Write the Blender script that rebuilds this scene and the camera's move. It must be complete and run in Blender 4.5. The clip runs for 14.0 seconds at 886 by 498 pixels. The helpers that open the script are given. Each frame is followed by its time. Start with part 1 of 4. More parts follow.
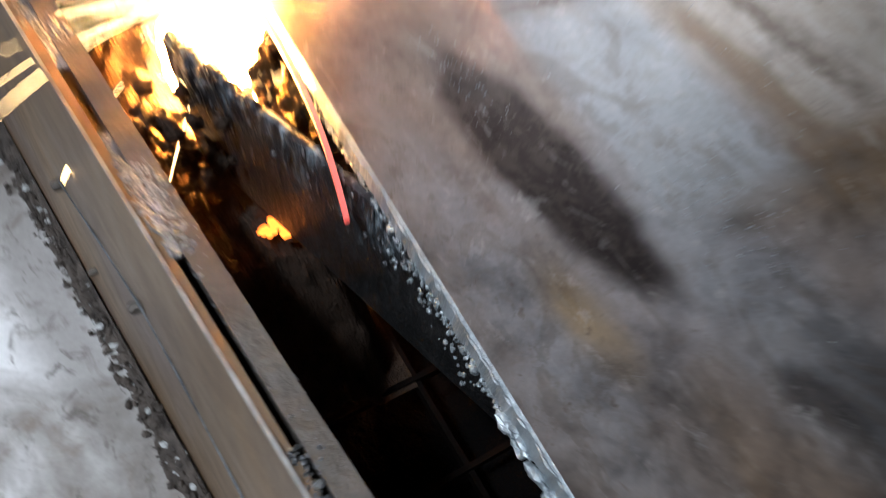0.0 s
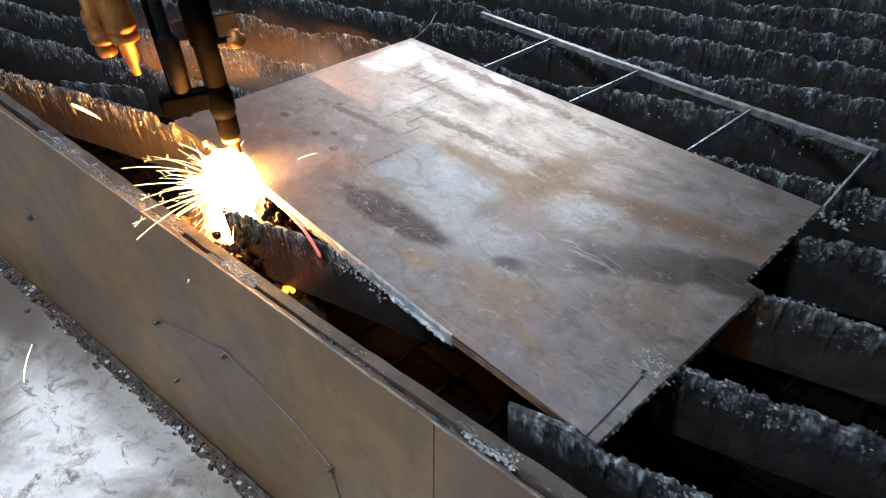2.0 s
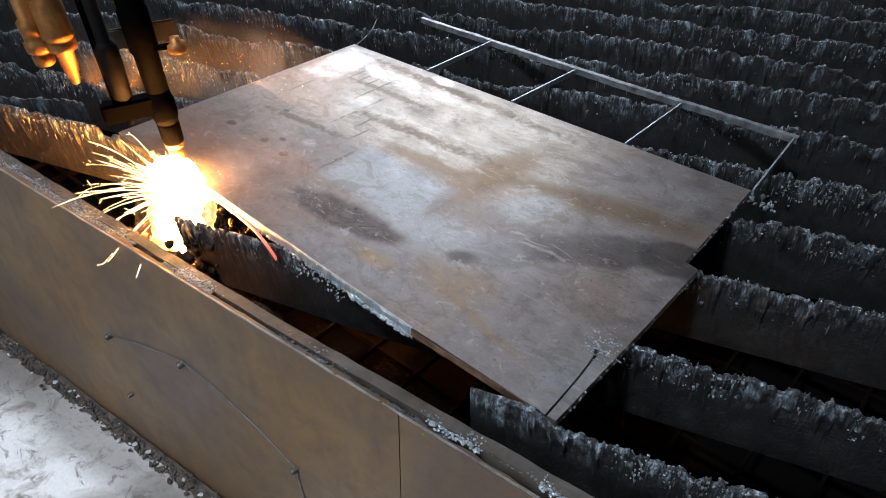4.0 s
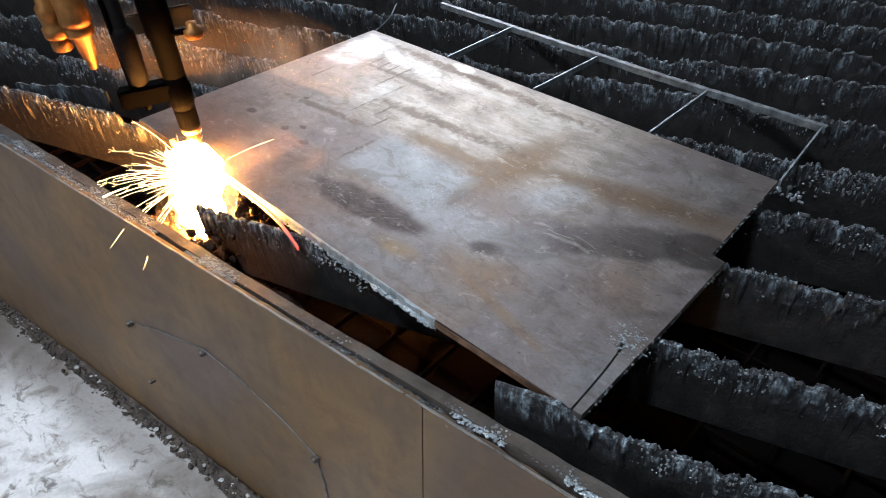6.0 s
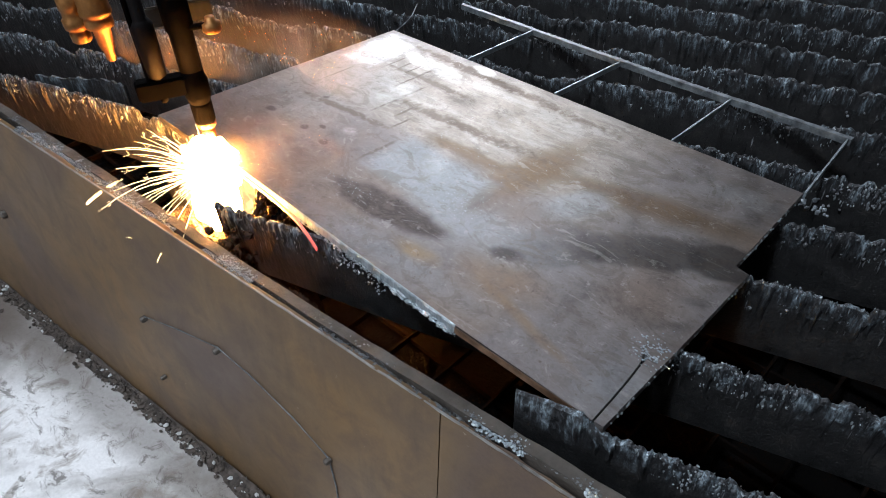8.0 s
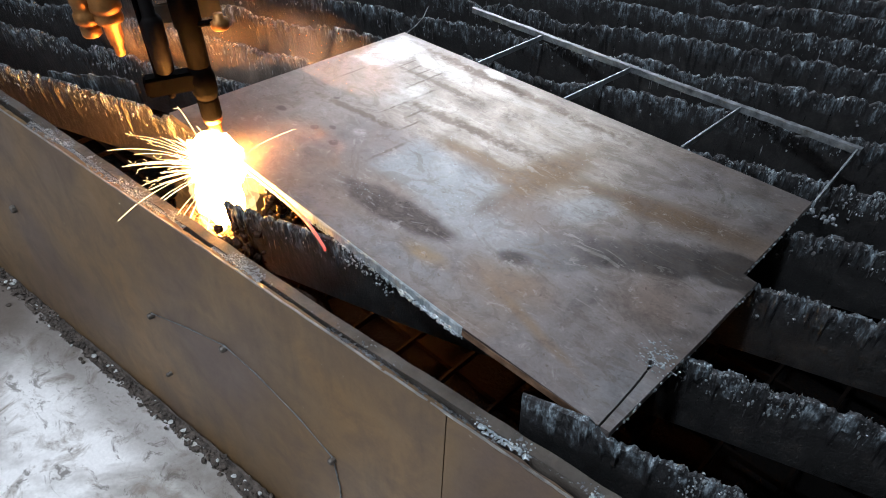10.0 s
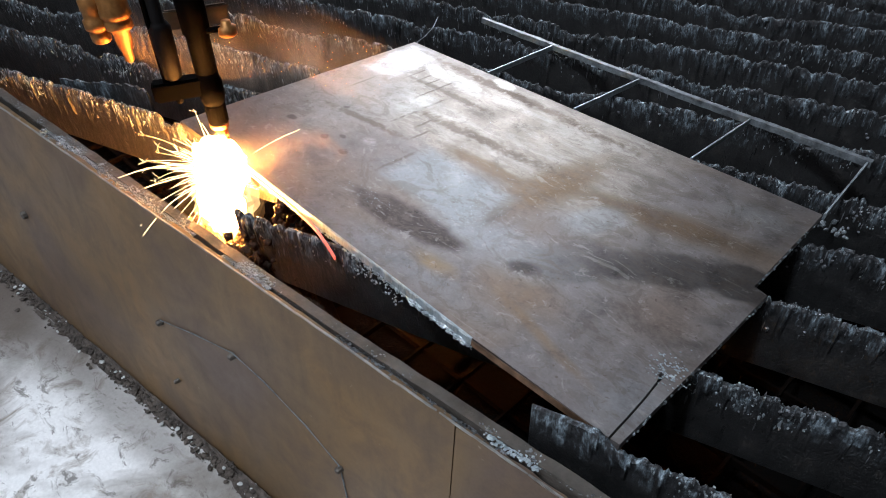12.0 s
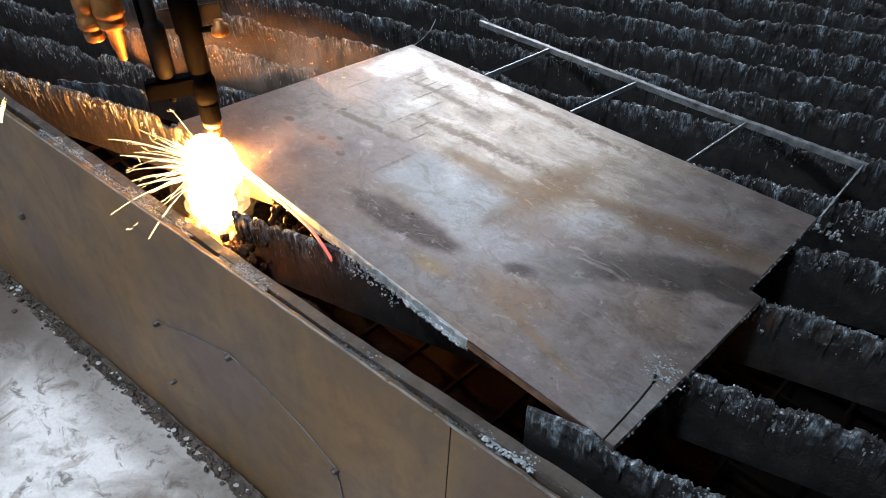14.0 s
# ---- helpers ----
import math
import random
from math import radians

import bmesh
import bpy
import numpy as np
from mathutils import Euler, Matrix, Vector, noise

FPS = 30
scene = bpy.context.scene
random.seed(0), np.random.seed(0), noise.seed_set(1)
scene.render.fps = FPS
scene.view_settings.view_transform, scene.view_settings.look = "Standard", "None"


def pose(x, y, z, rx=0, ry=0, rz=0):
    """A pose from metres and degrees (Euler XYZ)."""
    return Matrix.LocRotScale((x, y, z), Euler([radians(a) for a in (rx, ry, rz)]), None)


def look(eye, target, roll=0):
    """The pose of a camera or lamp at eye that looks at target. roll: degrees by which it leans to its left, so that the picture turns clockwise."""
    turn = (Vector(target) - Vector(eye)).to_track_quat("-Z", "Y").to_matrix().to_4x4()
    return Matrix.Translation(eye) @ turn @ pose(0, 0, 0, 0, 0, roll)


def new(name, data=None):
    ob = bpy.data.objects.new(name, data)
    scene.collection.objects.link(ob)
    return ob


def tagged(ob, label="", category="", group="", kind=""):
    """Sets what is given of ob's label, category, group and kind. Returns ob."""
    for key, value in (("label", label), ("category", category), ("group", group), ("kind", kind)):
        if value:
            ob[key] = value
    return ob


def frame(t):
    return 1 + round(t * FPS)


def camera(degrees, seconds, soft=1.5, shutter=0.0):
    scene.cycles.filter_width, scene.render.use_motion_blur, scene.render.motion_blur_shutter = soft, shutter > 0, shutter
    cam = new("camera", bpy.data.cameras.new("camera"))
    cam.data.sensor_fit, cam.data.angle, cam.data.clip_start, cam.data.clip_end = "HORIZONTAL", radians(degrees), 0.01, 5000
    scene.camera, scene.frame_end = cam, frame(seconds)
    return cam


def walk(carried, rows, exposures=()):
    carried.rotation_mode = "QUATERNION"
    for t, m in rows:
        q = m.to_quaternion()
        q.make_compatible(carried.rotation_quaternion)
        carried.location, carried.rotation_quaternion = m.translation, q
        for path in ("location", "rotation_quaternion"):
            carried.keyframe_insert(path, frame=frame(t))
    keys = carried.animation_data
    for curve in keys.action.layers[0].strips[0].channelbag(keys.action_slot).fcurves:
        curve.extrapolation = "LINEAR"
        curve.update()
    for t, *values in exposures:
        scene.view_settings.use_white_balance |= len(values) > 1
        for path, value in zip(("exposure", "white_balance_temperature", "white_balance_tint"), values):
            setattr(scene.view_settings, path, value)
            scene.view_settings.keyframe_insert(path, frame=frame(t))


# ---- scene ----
cam = camera(64.5, 14.0, soft=0.9, shutter=0.65)
TOP = 0.525  # height of the plate's upper face over the floor
PATH = [
    (0, (-0.199, -0.56, 0.266), (-1.1, 0.162, -1.367), 9.8),
    (0.5, (-0.115, -0.633, 0.411), (-1.079, 0.217, -1.121), 6.0),
    (1, (0.016, -0.73, 0.487), (-0.964, 0.3, -0.92), 2.5),
    (1.5, (0.119, -0.778, 0.525), (-0.962, 0.289, -0.775), -1.6),
    (2, (0.194, -0.787, 0.531), (-0.952, 0.224, -0.761), -3.4),
    (2.5, (0.219, -0.806, 0.538), (-0.855, 0.296, -0.741), -3.0),
    (3, (0.212, -0.814, 0.536), (-0.841, 0.314, -0.736), -2.5),
    (5.5, (0.199, -0.81, 0.539), (-0.83, 0.296, -0.771), -2.6),
    (6, (0.19, -0.814, 0.54), (-0.86, 0.266, -0.775), -3.0),
    (6.5, (0.183, -0.817, 0.541), (-0.877, 0.252, -0.775), -3.0),
    (7, (0.178, -0.817, 0.54), (-0.882, 0.25, -0.777), -2.6),
    (9.5, (0.169, -0.822, 0.54), (-0.901, 0.245, -0.771), -1.4),
    (10, (0.169, -0.823, 0.542), (-0.904, 0.24, -0.769), -1.2),
    (10.5, (0.169, -0.825, 0.542), (-0.912, 0.236, -0.764), -1.0),
    (11, (0.169, -0.826, 0.541), (-0.917, 0.235, -0.761), -1.0),
    (11.5, (0.166, -0.827, 0.544), (-0.923, 0.231, -0.757), -1.1),
    (12, (0.165, -0.826, 0.544), (-0.929, 0.237, -0.749), -1.1),
    (12.5, (0.166, -0.824, 0.544), (-0.928, 0.241, -0.748), -1.2),
    (13, (0.167, -0.823, 0.544), (-0.92, 0.244, -0.752), -1.0),
    (13.5, (0.168, -0.825, 0.545), (-0.924, 0.243, -0.747), -0.9),
    (14, (0.168, -0.826, 0.545), (-0.925, 0.244, -0.743), -0.8),
]
LIFT = Matrix.Translation((0, 0, TOP))
walk(cam, [(t, LIFT @ look(eye, target, roll)) for t, eye, target, roll in PATH], [(0.0, 0.0, 6580, 17), (1.0, 0.13, 6580, 17), (2.0, 0.13, 6580, 17), (2.6, 0.0, 6580, 17), (14.0, 0.0, 6580, 17)])

# ---- light ----
world = bpy.data.worlds.new("hall_air")
scene.world = world
world.use_nodes = True
world.node_tree.nodes["Background"].inputs[0].default_value = (0.55, 0.7, 0.9, 1)
world.node_tree.nodes["Background"].inputs[1].default_value = 0.25
scene.view_settings.exposure = 0.0


def area_lamp(name, place, target, sx, sy, power, colour):
    data = bpy.data.lights.new(name, "AREA")
    data.shape, data.size, data.size_y, data.energy, data.color = "RECTANGLE", sx, sy, power, colour
    ob = new(name, data)
    ob.matrix_world = look(place, target)
    return ob


area_lamp("window_daylight", (-5.9, 5.0, 4.0), (-0.5, 0.0, 0.6), 4.4, 1.7, 440, (0.84, 0.92, 1.0))
# Fill for the side panel and slat faces, from an added, unseen window.
area_lamp("south_fill_light", (-0.8, -5.9, 3.9), (-0.6, -0.6, 0.3), 3.2, 1.5, 60, (0.97, 0.97, 1.0))
bay = area_lamp("high_bay_light", (-0.3, -2.2, 4.55), (-0.3, -2.1, 0.0), 0.5, 0.5, 215, (0.78, 0.91, 1.0))
bay.data.shape = "DISK"


# ---- materials ----
def nodes_of(name):
    m = bpy.data.materials.new(name)
    m.use_nodes = True
    nt = m.node_tree
    return m, nt, nt.nodes["Principled BSDF"]


def node(nt, kind, **values):
    n = nt.nodes.new(kind)
    for k, v in values.items():
        n.inputs[k.replace("_", " ")].default_value = v
    return n


def coords(nt, stretch=(1, 1, 1)):
    tc = nt.nodes.new("ShaderNodeTexCoord")
    mp = nt.nodes.new("ShaderNodeMapping")
    mp.inputs["Scale"].default_value = stretch
    nt.links.new(tc.outputs["Object"], mp.inputs["Vector"])
    return mp.outputs[0]


def noise_tex(nt, vec, scale, detail=6.0, rough=0.6, distort=0.0):
    n = nt.nodes.new("ShaderNodeTexNoise")
    n.inputs["Scale"].default_value, n.inputs["Detail"].default_value = scale, detail
    n.inputs["Roughness"].default_value, n.inputs["Distortion"].default_value = rough, distort
    nt.links.new(vec, n.inputs["Vector"])
    return n.outputs["Fac"]


def ramp(nt, fac, stops):
    r = nt.nodes.new("ShaderNodeValToRGB")
    e = r.color_ramp.elements
    while len(e) < len(stops):
        e.new(0.5)
    for k, (p, c) in zip(e, stops):
        k.position, k.color = p, (*c, 1) if len(c) == 3 else c
    nt.links.new(fac, r.inputs[0])
    return r.outputs[0]


def mix(nt, fac, a, b, mode="MIX"):
    m = nt.nodes.new("ShaderNodeMix")
    m.data_type, m.blend_type = "RGBA", mode
    for sock, v in ((m.inputs[0], fac), (m.inputs[6], a), (m.inputs[7], b)):
        if isinstance(v, (int, float)):
            sock.default_value = v
        elif isinstance(v, tuple):
            sock.default_value = (*v, 1)
        else:
            nt.links.new(v, sock)
    return m.outputs[2]


def bump(nt, bs, height, strength, distance):
    b = nt.nodes.new("ShaderNodeBump")
    b.inputs["Strength"].default_value, b.inputs["Distance"].default_value = strength, distance
    nt.links.new(height, b.inputs["Height"])
    nt.links.new(b.outputs[0], bs.inputs["Normal"])


def grey(v):
    return (v, v, v)


def simple(name, a, b, scale, rough, metal=0.0, stretch=(1, 1, 1), relief=0.3, depth=0.001, fine=6.0):
    m, nt, bs = nodes_of(name)
    v = coords(nt, stretch)
    big, small = noise_tex(nt, v, scale), noise_tex(nt, v, scale * fine, 4.0)
    c = ramp(nt, big, [(0.3, a), (0.7, b)])
    c = mix(nt, 0.5, c, ramp(nt, small, [(0.25, grey(0.35)), (0.75, grey(1.0))]), "MULTIPLY")
    nt.links.new(c, bs.inputs["Base Color"])
    nt.links.new(ramp(nt, small, [(0.2, grey(max(0.05, rough - 0.12))), (0.8, grey(min(1, rough + 0.12)))]), bs.inputs["Roughness"])
    bs.inputs["Metallic"].default_value = metal
    bump(nt, bs, small, relief, depth)
    return m


def glow_mat(name, colour, strength):
    m, nt, bs = nodes_of(name)
    nt.nodes.remove(bs)
    e = node(nt, "ShaderNodeEmission", Color=(*colour, 1), Strength=strength)
    nt.links.new(e.outputs[0], nt.nodes["Material Output"].inputs[0])
    return m


def bloom_mat(name, colour, strength, cover, scale):
    """Bloom round the flame as a thin shell: glows, and lets most of what lies behind it through."""
    m, nt, bs = nodes_of(name)
    nt.nodes.remove(bs)
    e = node(nt, "ShaderNodeEmission", Color=(*colour, 1), Strength=strength)
    t = node(nt, "ShaderNodeBsdfTransparent")
    n = noise_tex(nt, coords(nt), scale, 3.0)
    f = ramp(nt, n, [(0.3, grey(cover * 0.3)), (0.75, grey(cover))])
    s = nt.nodes.new("ShaderNodeMixShader")
    nt.links.new(f, s.inputs[0])
    nt.links.new(t.outputs[0], s.inputs[1])
    nt.links.new(e.outputs[0], s.inputs[2])
    nt.links.new(s.outputs[0], nt.nodes["Material Output"].inputs[0])
    return m


def stain(nt, place, size, turn=0.0, soft=0.5, square=False, ragged=0.35, scale=30.0):
    """A ragged patch on the plate: 1 inside, 0 outside."""
    tc = nt.nodes.new("ShaderNodeTexCoord")
    n = nt.nodes.new("ShaderNodeTexNoise")
    n.inputs["Scale"].default_value, n.inputs["Detail"].default_value = scale, 5.0
    nt.links.new(tc.outputs["Object"], n.inputs["Vector"])
    off = nt.nodes.new("ShaderNodeVectorMath")
    off.operation = "SUBTRACT"
    nt.links.new(n.outputs["Color"], off.inputs[0])
    off.inputs[1].default_value = (0.5, 0.5, 0.5)
    mp = nt.nodes.new("ShaderNodeMapping")
    mp.vector_type = "TEXTURE"
    mp.inputs["Location"].default_value = (*place, 0)
    mp.inputs["Rotation"].default_value = (0, 0, radians(turn))
    mp.inputs["Scale"].default_value = (*size, 1)
    nt.links.new(tc.outputs["Object"], mp.inputs["Vector"])
    ma = nt.nodes.new("ShaderNodeVectorMath")
    ma.operation = "MULTIPLY_ADD"
    nt.links.new(off.outputs[0], ma.inputs[0])
    ma.inputs[1].default_value = (ragged * 2, ragged * 2, 0)
    nt.links.new(mp.outputs[0], ma.inputs[2])
    sep = nt.nodes.new("ShaderNodeSeparateXYZ")
    nt.links.new(ma.outputs[0], sep.inputs[0])

    def math_node(kind, a, c=None):
        q = nt.nodes.new("ShaderNodeMath")
        q.operation = kind
        nt.links.new(a, q.inputs[0])
        if c is not None:
            nt.links.new(c, q.inputs[1])
        return q.outputs[0]

    if square:
        d = math_node("MAXIMUM", math_node("ABSOLUTE", sep.outputs[0]), math_node("ABSOLUTE", sep.outputs[1]))
    else:
        flat = nt.nodes.new("ShaderNodeCombineXYZ")
        nt.links.new(sep.outputs[0], flat.inputs[0])
        nt.links.new(sep.outputs[1], flat.inputs[1])
        ln = nt.nodes.new("ShaderNodeVectorMath")
        ln.operation = "LENGTH"
        nt.links.new(flat.outputs[0], ln.inputs[0])
        d = ln.outputs["Value"]
    mr = nt.nodes.new("ShaderNodeMapRange")
    mr.interpolation_type = "SMOOTHSTEP"
    mr.inputs[1].default_value, mr.inputs[2].default_value = 1 - soft, 1 + soft * 0.4
    mr.inputs[3].default_value, mr.inputs[4].default_value = 1.0, 0.0
    nt.links.new(d, mr.inputs[0])
    return mr.outputs[0]


def plate_material():
    """Hot-rolled sheet: grey mill scale with rust blooms, dark stains and pale scuffs."""
    m, nt, bs = nodes_of("mill_scale_steel")
    v = coords(nt)
    big = noise_tex(nt, v, 6.0, 5.0, 0.55, 0.6)
    mid = noise_tex(nt, v, 24.0, 12.0, 0.76, 0.3)
    fine = noise_tex(nt, v, 300.0, 4.0, 0.6)
    drag = noise_tex(nt, coords(nt, (1.0, 5.0, 1.0)), 9.0, 7.0, 0.66, 0.8)
    c = ramp(nt, mid, [(0.3, (0.200, 0.182, 0.178)), (0.7, (0.268, 0.250, 0.245))])
    c = mix(nt, ramp(nt, big, [(0.45, grey(0.0)), (0.65, grey(0.5))]), c, (0.245, 0.185, 0.14))

    def lay(colour, amount, *a, **k):
        nonlocal c
        f = nt.nodes.new("ShaderNodeMath")
        f.operation = "MULTIPLY"
        nt.links.new(stain(nt, *a, **k), f.inputs[0])
        f.inputs[1].default_value = amount
        c = mix(nt, f.outputs[0], c, colour)
        return f.outputs[0]

    # beige rolled field towards the far long edge, with pale smears dragged along it
    field = lay((0.345, 0.305, 0.255), 0.75, (-0.47, -0.12), (0.31, 0.12), 2, 0.35, True, 0.12)
    sm = nt.nodes.new("ShaderNodeMath")
    sm.operation = "MULTIPLY"
    nt.links.new(field, sm.inputs[0])
    nt.links.new(ramp(nt, drag, [(0.46, grey(0.0)), (0.6, grey(1.0))]), sm.inputs[1])
    c = mix(nt, sm.outputs[0], c, (0.41, 0.388, 0.35))
    lay((0.37, 0.36, 0.345), 0.6, (-0.66, -0.22), (0.11, 0.12), 0, 0.5)
    # brown bloom shaped like a cross, one arm across the sheet and one along it
    lay((0.170, 0.112, 0.062), 0.9, (-0.283, -0.185), (0.040, 0.120), -12, 0.7, ragged=0.3, scale=18)
    lay((0.175, 0.118, 0.068), 0.85, (-0.13, -0.150), (0.17, 0.028), 11, 0.7, ragged=0.3, scale=18)
    lay((0.180, 0.122, 0.072), 0.85, (-0.37, -0.212), (0.11, 0.016), 2, 0.6, ragged=0.5, scale=40)
    # broken dark bands of loose scale along the rolling direction
    for y, x0, x1, w, k, turn in ((-0.028, -0.73, -0.24, 0.011, 0.95, -2.5), (-0.165, -0.60, -0.28, 0.012, 0.85, 3.0), (-0.098, -0.66, -0.45, 0.008, 0.75, 0.0), (-0.245, -0.70, -0.49, 0.007, 0.7, 4.0)):
        lay((0.125, 0.092, 0.066), k, ((x0 + x1) / 2, y), ((x1 - x0) / 2, w), turn, 0.6, ragged=1.1, scale=75)
    # short strokes scuffed across the sheet
    for x, y, r, w in ((-0.655, -0.085, 0.030, 0.0022), (-0.632, -0.075, 0.034, 0.0026), (-0.612, -0.082, 0.030, 0.0020), (-0.590, -0.100, 0.050, 0.0028), (-0.560, -0.165, 0.055, 0.0030), (-0.525, -0.190, 0.026, 0.0030), (-0.478, -0.283, 0.046, 0.0042), (-0.292, -0.288, 0.030, 0.0050), (-0.700, -0.170, 0.040, 0.0022), (-0.505, -0.215, 0.018, 0.0028), (-0.185, -0.205, 0.030, 0.0018)):
        lay((0.115, 0.088, 0.066), 0.8, (x, y), (w, r), -6, 0.7, ragged=0.9, scale=70)
    # bluish swept panel with hard upper corners, fading towards the cut
    lay((0.30, 0.325, 0.34), 0.85, (-0.384, -0.284), (0.092, 0.050), -3, 0.28, True, 0.17)
    lay((0.30, 0.315, 0.33), 0.75, (-0.245, -0.325), (0.12, 0.040), 12, 0.7, ragged=0.4)
    lay((0.33, 0.345, 0.35), 0.8, (-0.197, -0.205), (0.030, 0.050), -28, 0.5, ragged=0.3)
    lay((0.29, 0.30, 0.30), 0.6, (-0.06, -0.06), (0.06, 0.03), 10, 0.8)
    lay((0.30, 0.325, 0.35), 0.55, (-0.005, -0.415), (0.045, 0.055), 0, 0.8, ragged=0.3)
    lay((0.27, 0.285, 0.30), 0.5, (-0.33, -0.43), (0.20, 0.022), 1, 0.8, ragged=0.3)
    # dark oily stains; the band of three also has dark reflections painted in
    wet = lay((0.050, 0.036, 0.033), 0.90, (-0.375, -0.370), (0.108, 0.027), 3, 0.32, ragged=0.36, scale=22)
    for x, y, a, w, turn, k in ((-0.165, -0.285, 0.066, 0.040, 42, 0.45), (-0.092, -0.232, 0.080, 0.034, 30, 0.56), (-0.012, -0.186, 0.046, 0.033, 25, 0.60)):
        more = lay((0.085, 0.080, 0.080), k, (x, y), (a, w), turn, 0.22, ragged=0.42, scale=15)
        hi = nt.nodes.new("ShaderNodeMath")
        hi.operation = "MAXIMUM"
        nt.links.new(wet, hi.inputs[0])
        nt.links.new(more, hi.inputs[1])
        wet = hi.outputs[0]
    lay((0.06, 0.052, 0.05), 0.85, (-0.205, -0.338), (0.022, 0.014), 20, 0.6, ragged=0.3)
    # rust and scuffs, and one patch of painted glare
    lay((0.30, 0.20, 0.08), 0.65, (-0.286, -0.404), (0.036, 0.015), 0, 0.9, ragged=0.5)
    lay((0.28, 0.18, 0.085), 0.5, (-0.13, -0.405), (0.09, 0.008), -14, 0.9, ragged=0.5)
    lay((0.27, 0.175, 0.10), 0.5, (-0.17, -0.37), (0.05, 0.03), 0, 0.9, ragged=0.5)
    lay((0.24, 0.165, 0.12), 0.5, (-0.05, -0.29), (0.05, 0.05), 0, 0.9, ragged=0.5)
    # White square: the window's glare painted into the far corner.
    lay((0.80, 0.80, 0.79), 0.9, (-0.708, -0.078), (0.040, 0.062), 0, 0.5, True, 0.5, 22)
    lay((0.66, 0.65, 0.62), 0.7, (-0.60, -0.055), (0.080, 0.018), -3, 0.4, ragged=0.7, scale=45)
    lay((0.66, 0.65, 0.62), 0.8, (-0.520, -0.014), (0.026, 0.012), 0, 0.4, ragged=0.6)
    lay((0.50, 0.49, 0.46), 0.6, (-0.575, -0.155), (0.022, 0.040), -8, 0.4, ragged=0.7, scale=50)
    lay((0.52, 0.51, 0.50), 0.6, (-0.546, -0.281), (0.012, 0.010), 0, 0.8)
    for x, y, r in ((-0.552, -0.326, 0.010), (-0.585, -0.300, 0.007), (-0.605, -0.318, 0.008), (-0.65, -0.24, 0.007), (-0.688, -0.318, 0.011)):
        lay((0.10, 0.08, 0.075), 0.8, (x, y), (r, r * 0.7), 0, 0.4, ragged=0.5, scale=80)
    crisp = noise_tex(nt, coords(nt, (1.0, 1.7, 1.0)), 17.0, 9.0, 0.72, 1.2)
    c = mix(nt, ramp(nt, crisp, [(0.545, grey(0.0)), (0.56, grey(0.34)), (0.64, grey(0.42))]), c, (0.150, 0.122, 0.100))
    c = mix(nt, ramp(nt, crisp, [(0.375, grey(0.36)), (0.40, grey(0.0))]), c, (0.44, 0.43, 0.41))
    c = mix(nt, 0.35, c, ramp(nt, fine, [(0.3, grey(0.6)), (0.7, grey(1.0))]), "MULTIPLY")
    c = mix(nt, 0.75, c, ramp(nt, mid, [(0.36, grey(0.62)), (0.5, grey(0.92)), (0.62, grey(1.0))]), "MULTIPLY")
    flake = noise_tex(nt, coords(nt, (1.0, 1.4, 1.0)), 46.0, 12.0, 0.8, 0.6)
    c = mix(nt, ramp(nt, flake, [(0.50, grey(0.0)), (0.56, grey(0.30))]), c, (0.17, 0.145, 0.125))
    c = mix(nt, ramp(nt, flake, [(0.36, grey(0.45)), (0.43, grey(0.0))]), c, (0.40, 0.385, 0.365))
    spots = noise_tex(nt, v, 95.0, 3.0, 0.7)
    c = mix(nt, ramp(nt, spots, [(0.64, grey(0.0)), (0.70, grey(0.55))]), c, (0.12, 0.09, 0.07))
    rub = noise_tex(nt, coords(nt, (1.0, 16.0, 1.0)), 14.0, 8.0, 0.75, 0.3)
    c = mix(nt, ramp(nt, rub, [(0.58, grey(0.0)), (0.68, grey(0.25))]), c, (0.42, 0.40, 0.37))
    nt.links.new(c, bs.inputs["Base Color"])
    gloss = ramp(nt, mid, [(0.35, grey(0.38)), (0.65, grey(0.60))])
    nt.links.new(mix(nt, wet, gloss, grey(0.26)), bs.inputs["Roughness"])
    bs.inputs["Metallic"].default_value = 0.9
    bump(nt, bs, mix(nt, 0.5, mid, fine), 0.22, 0.0010)
    return m


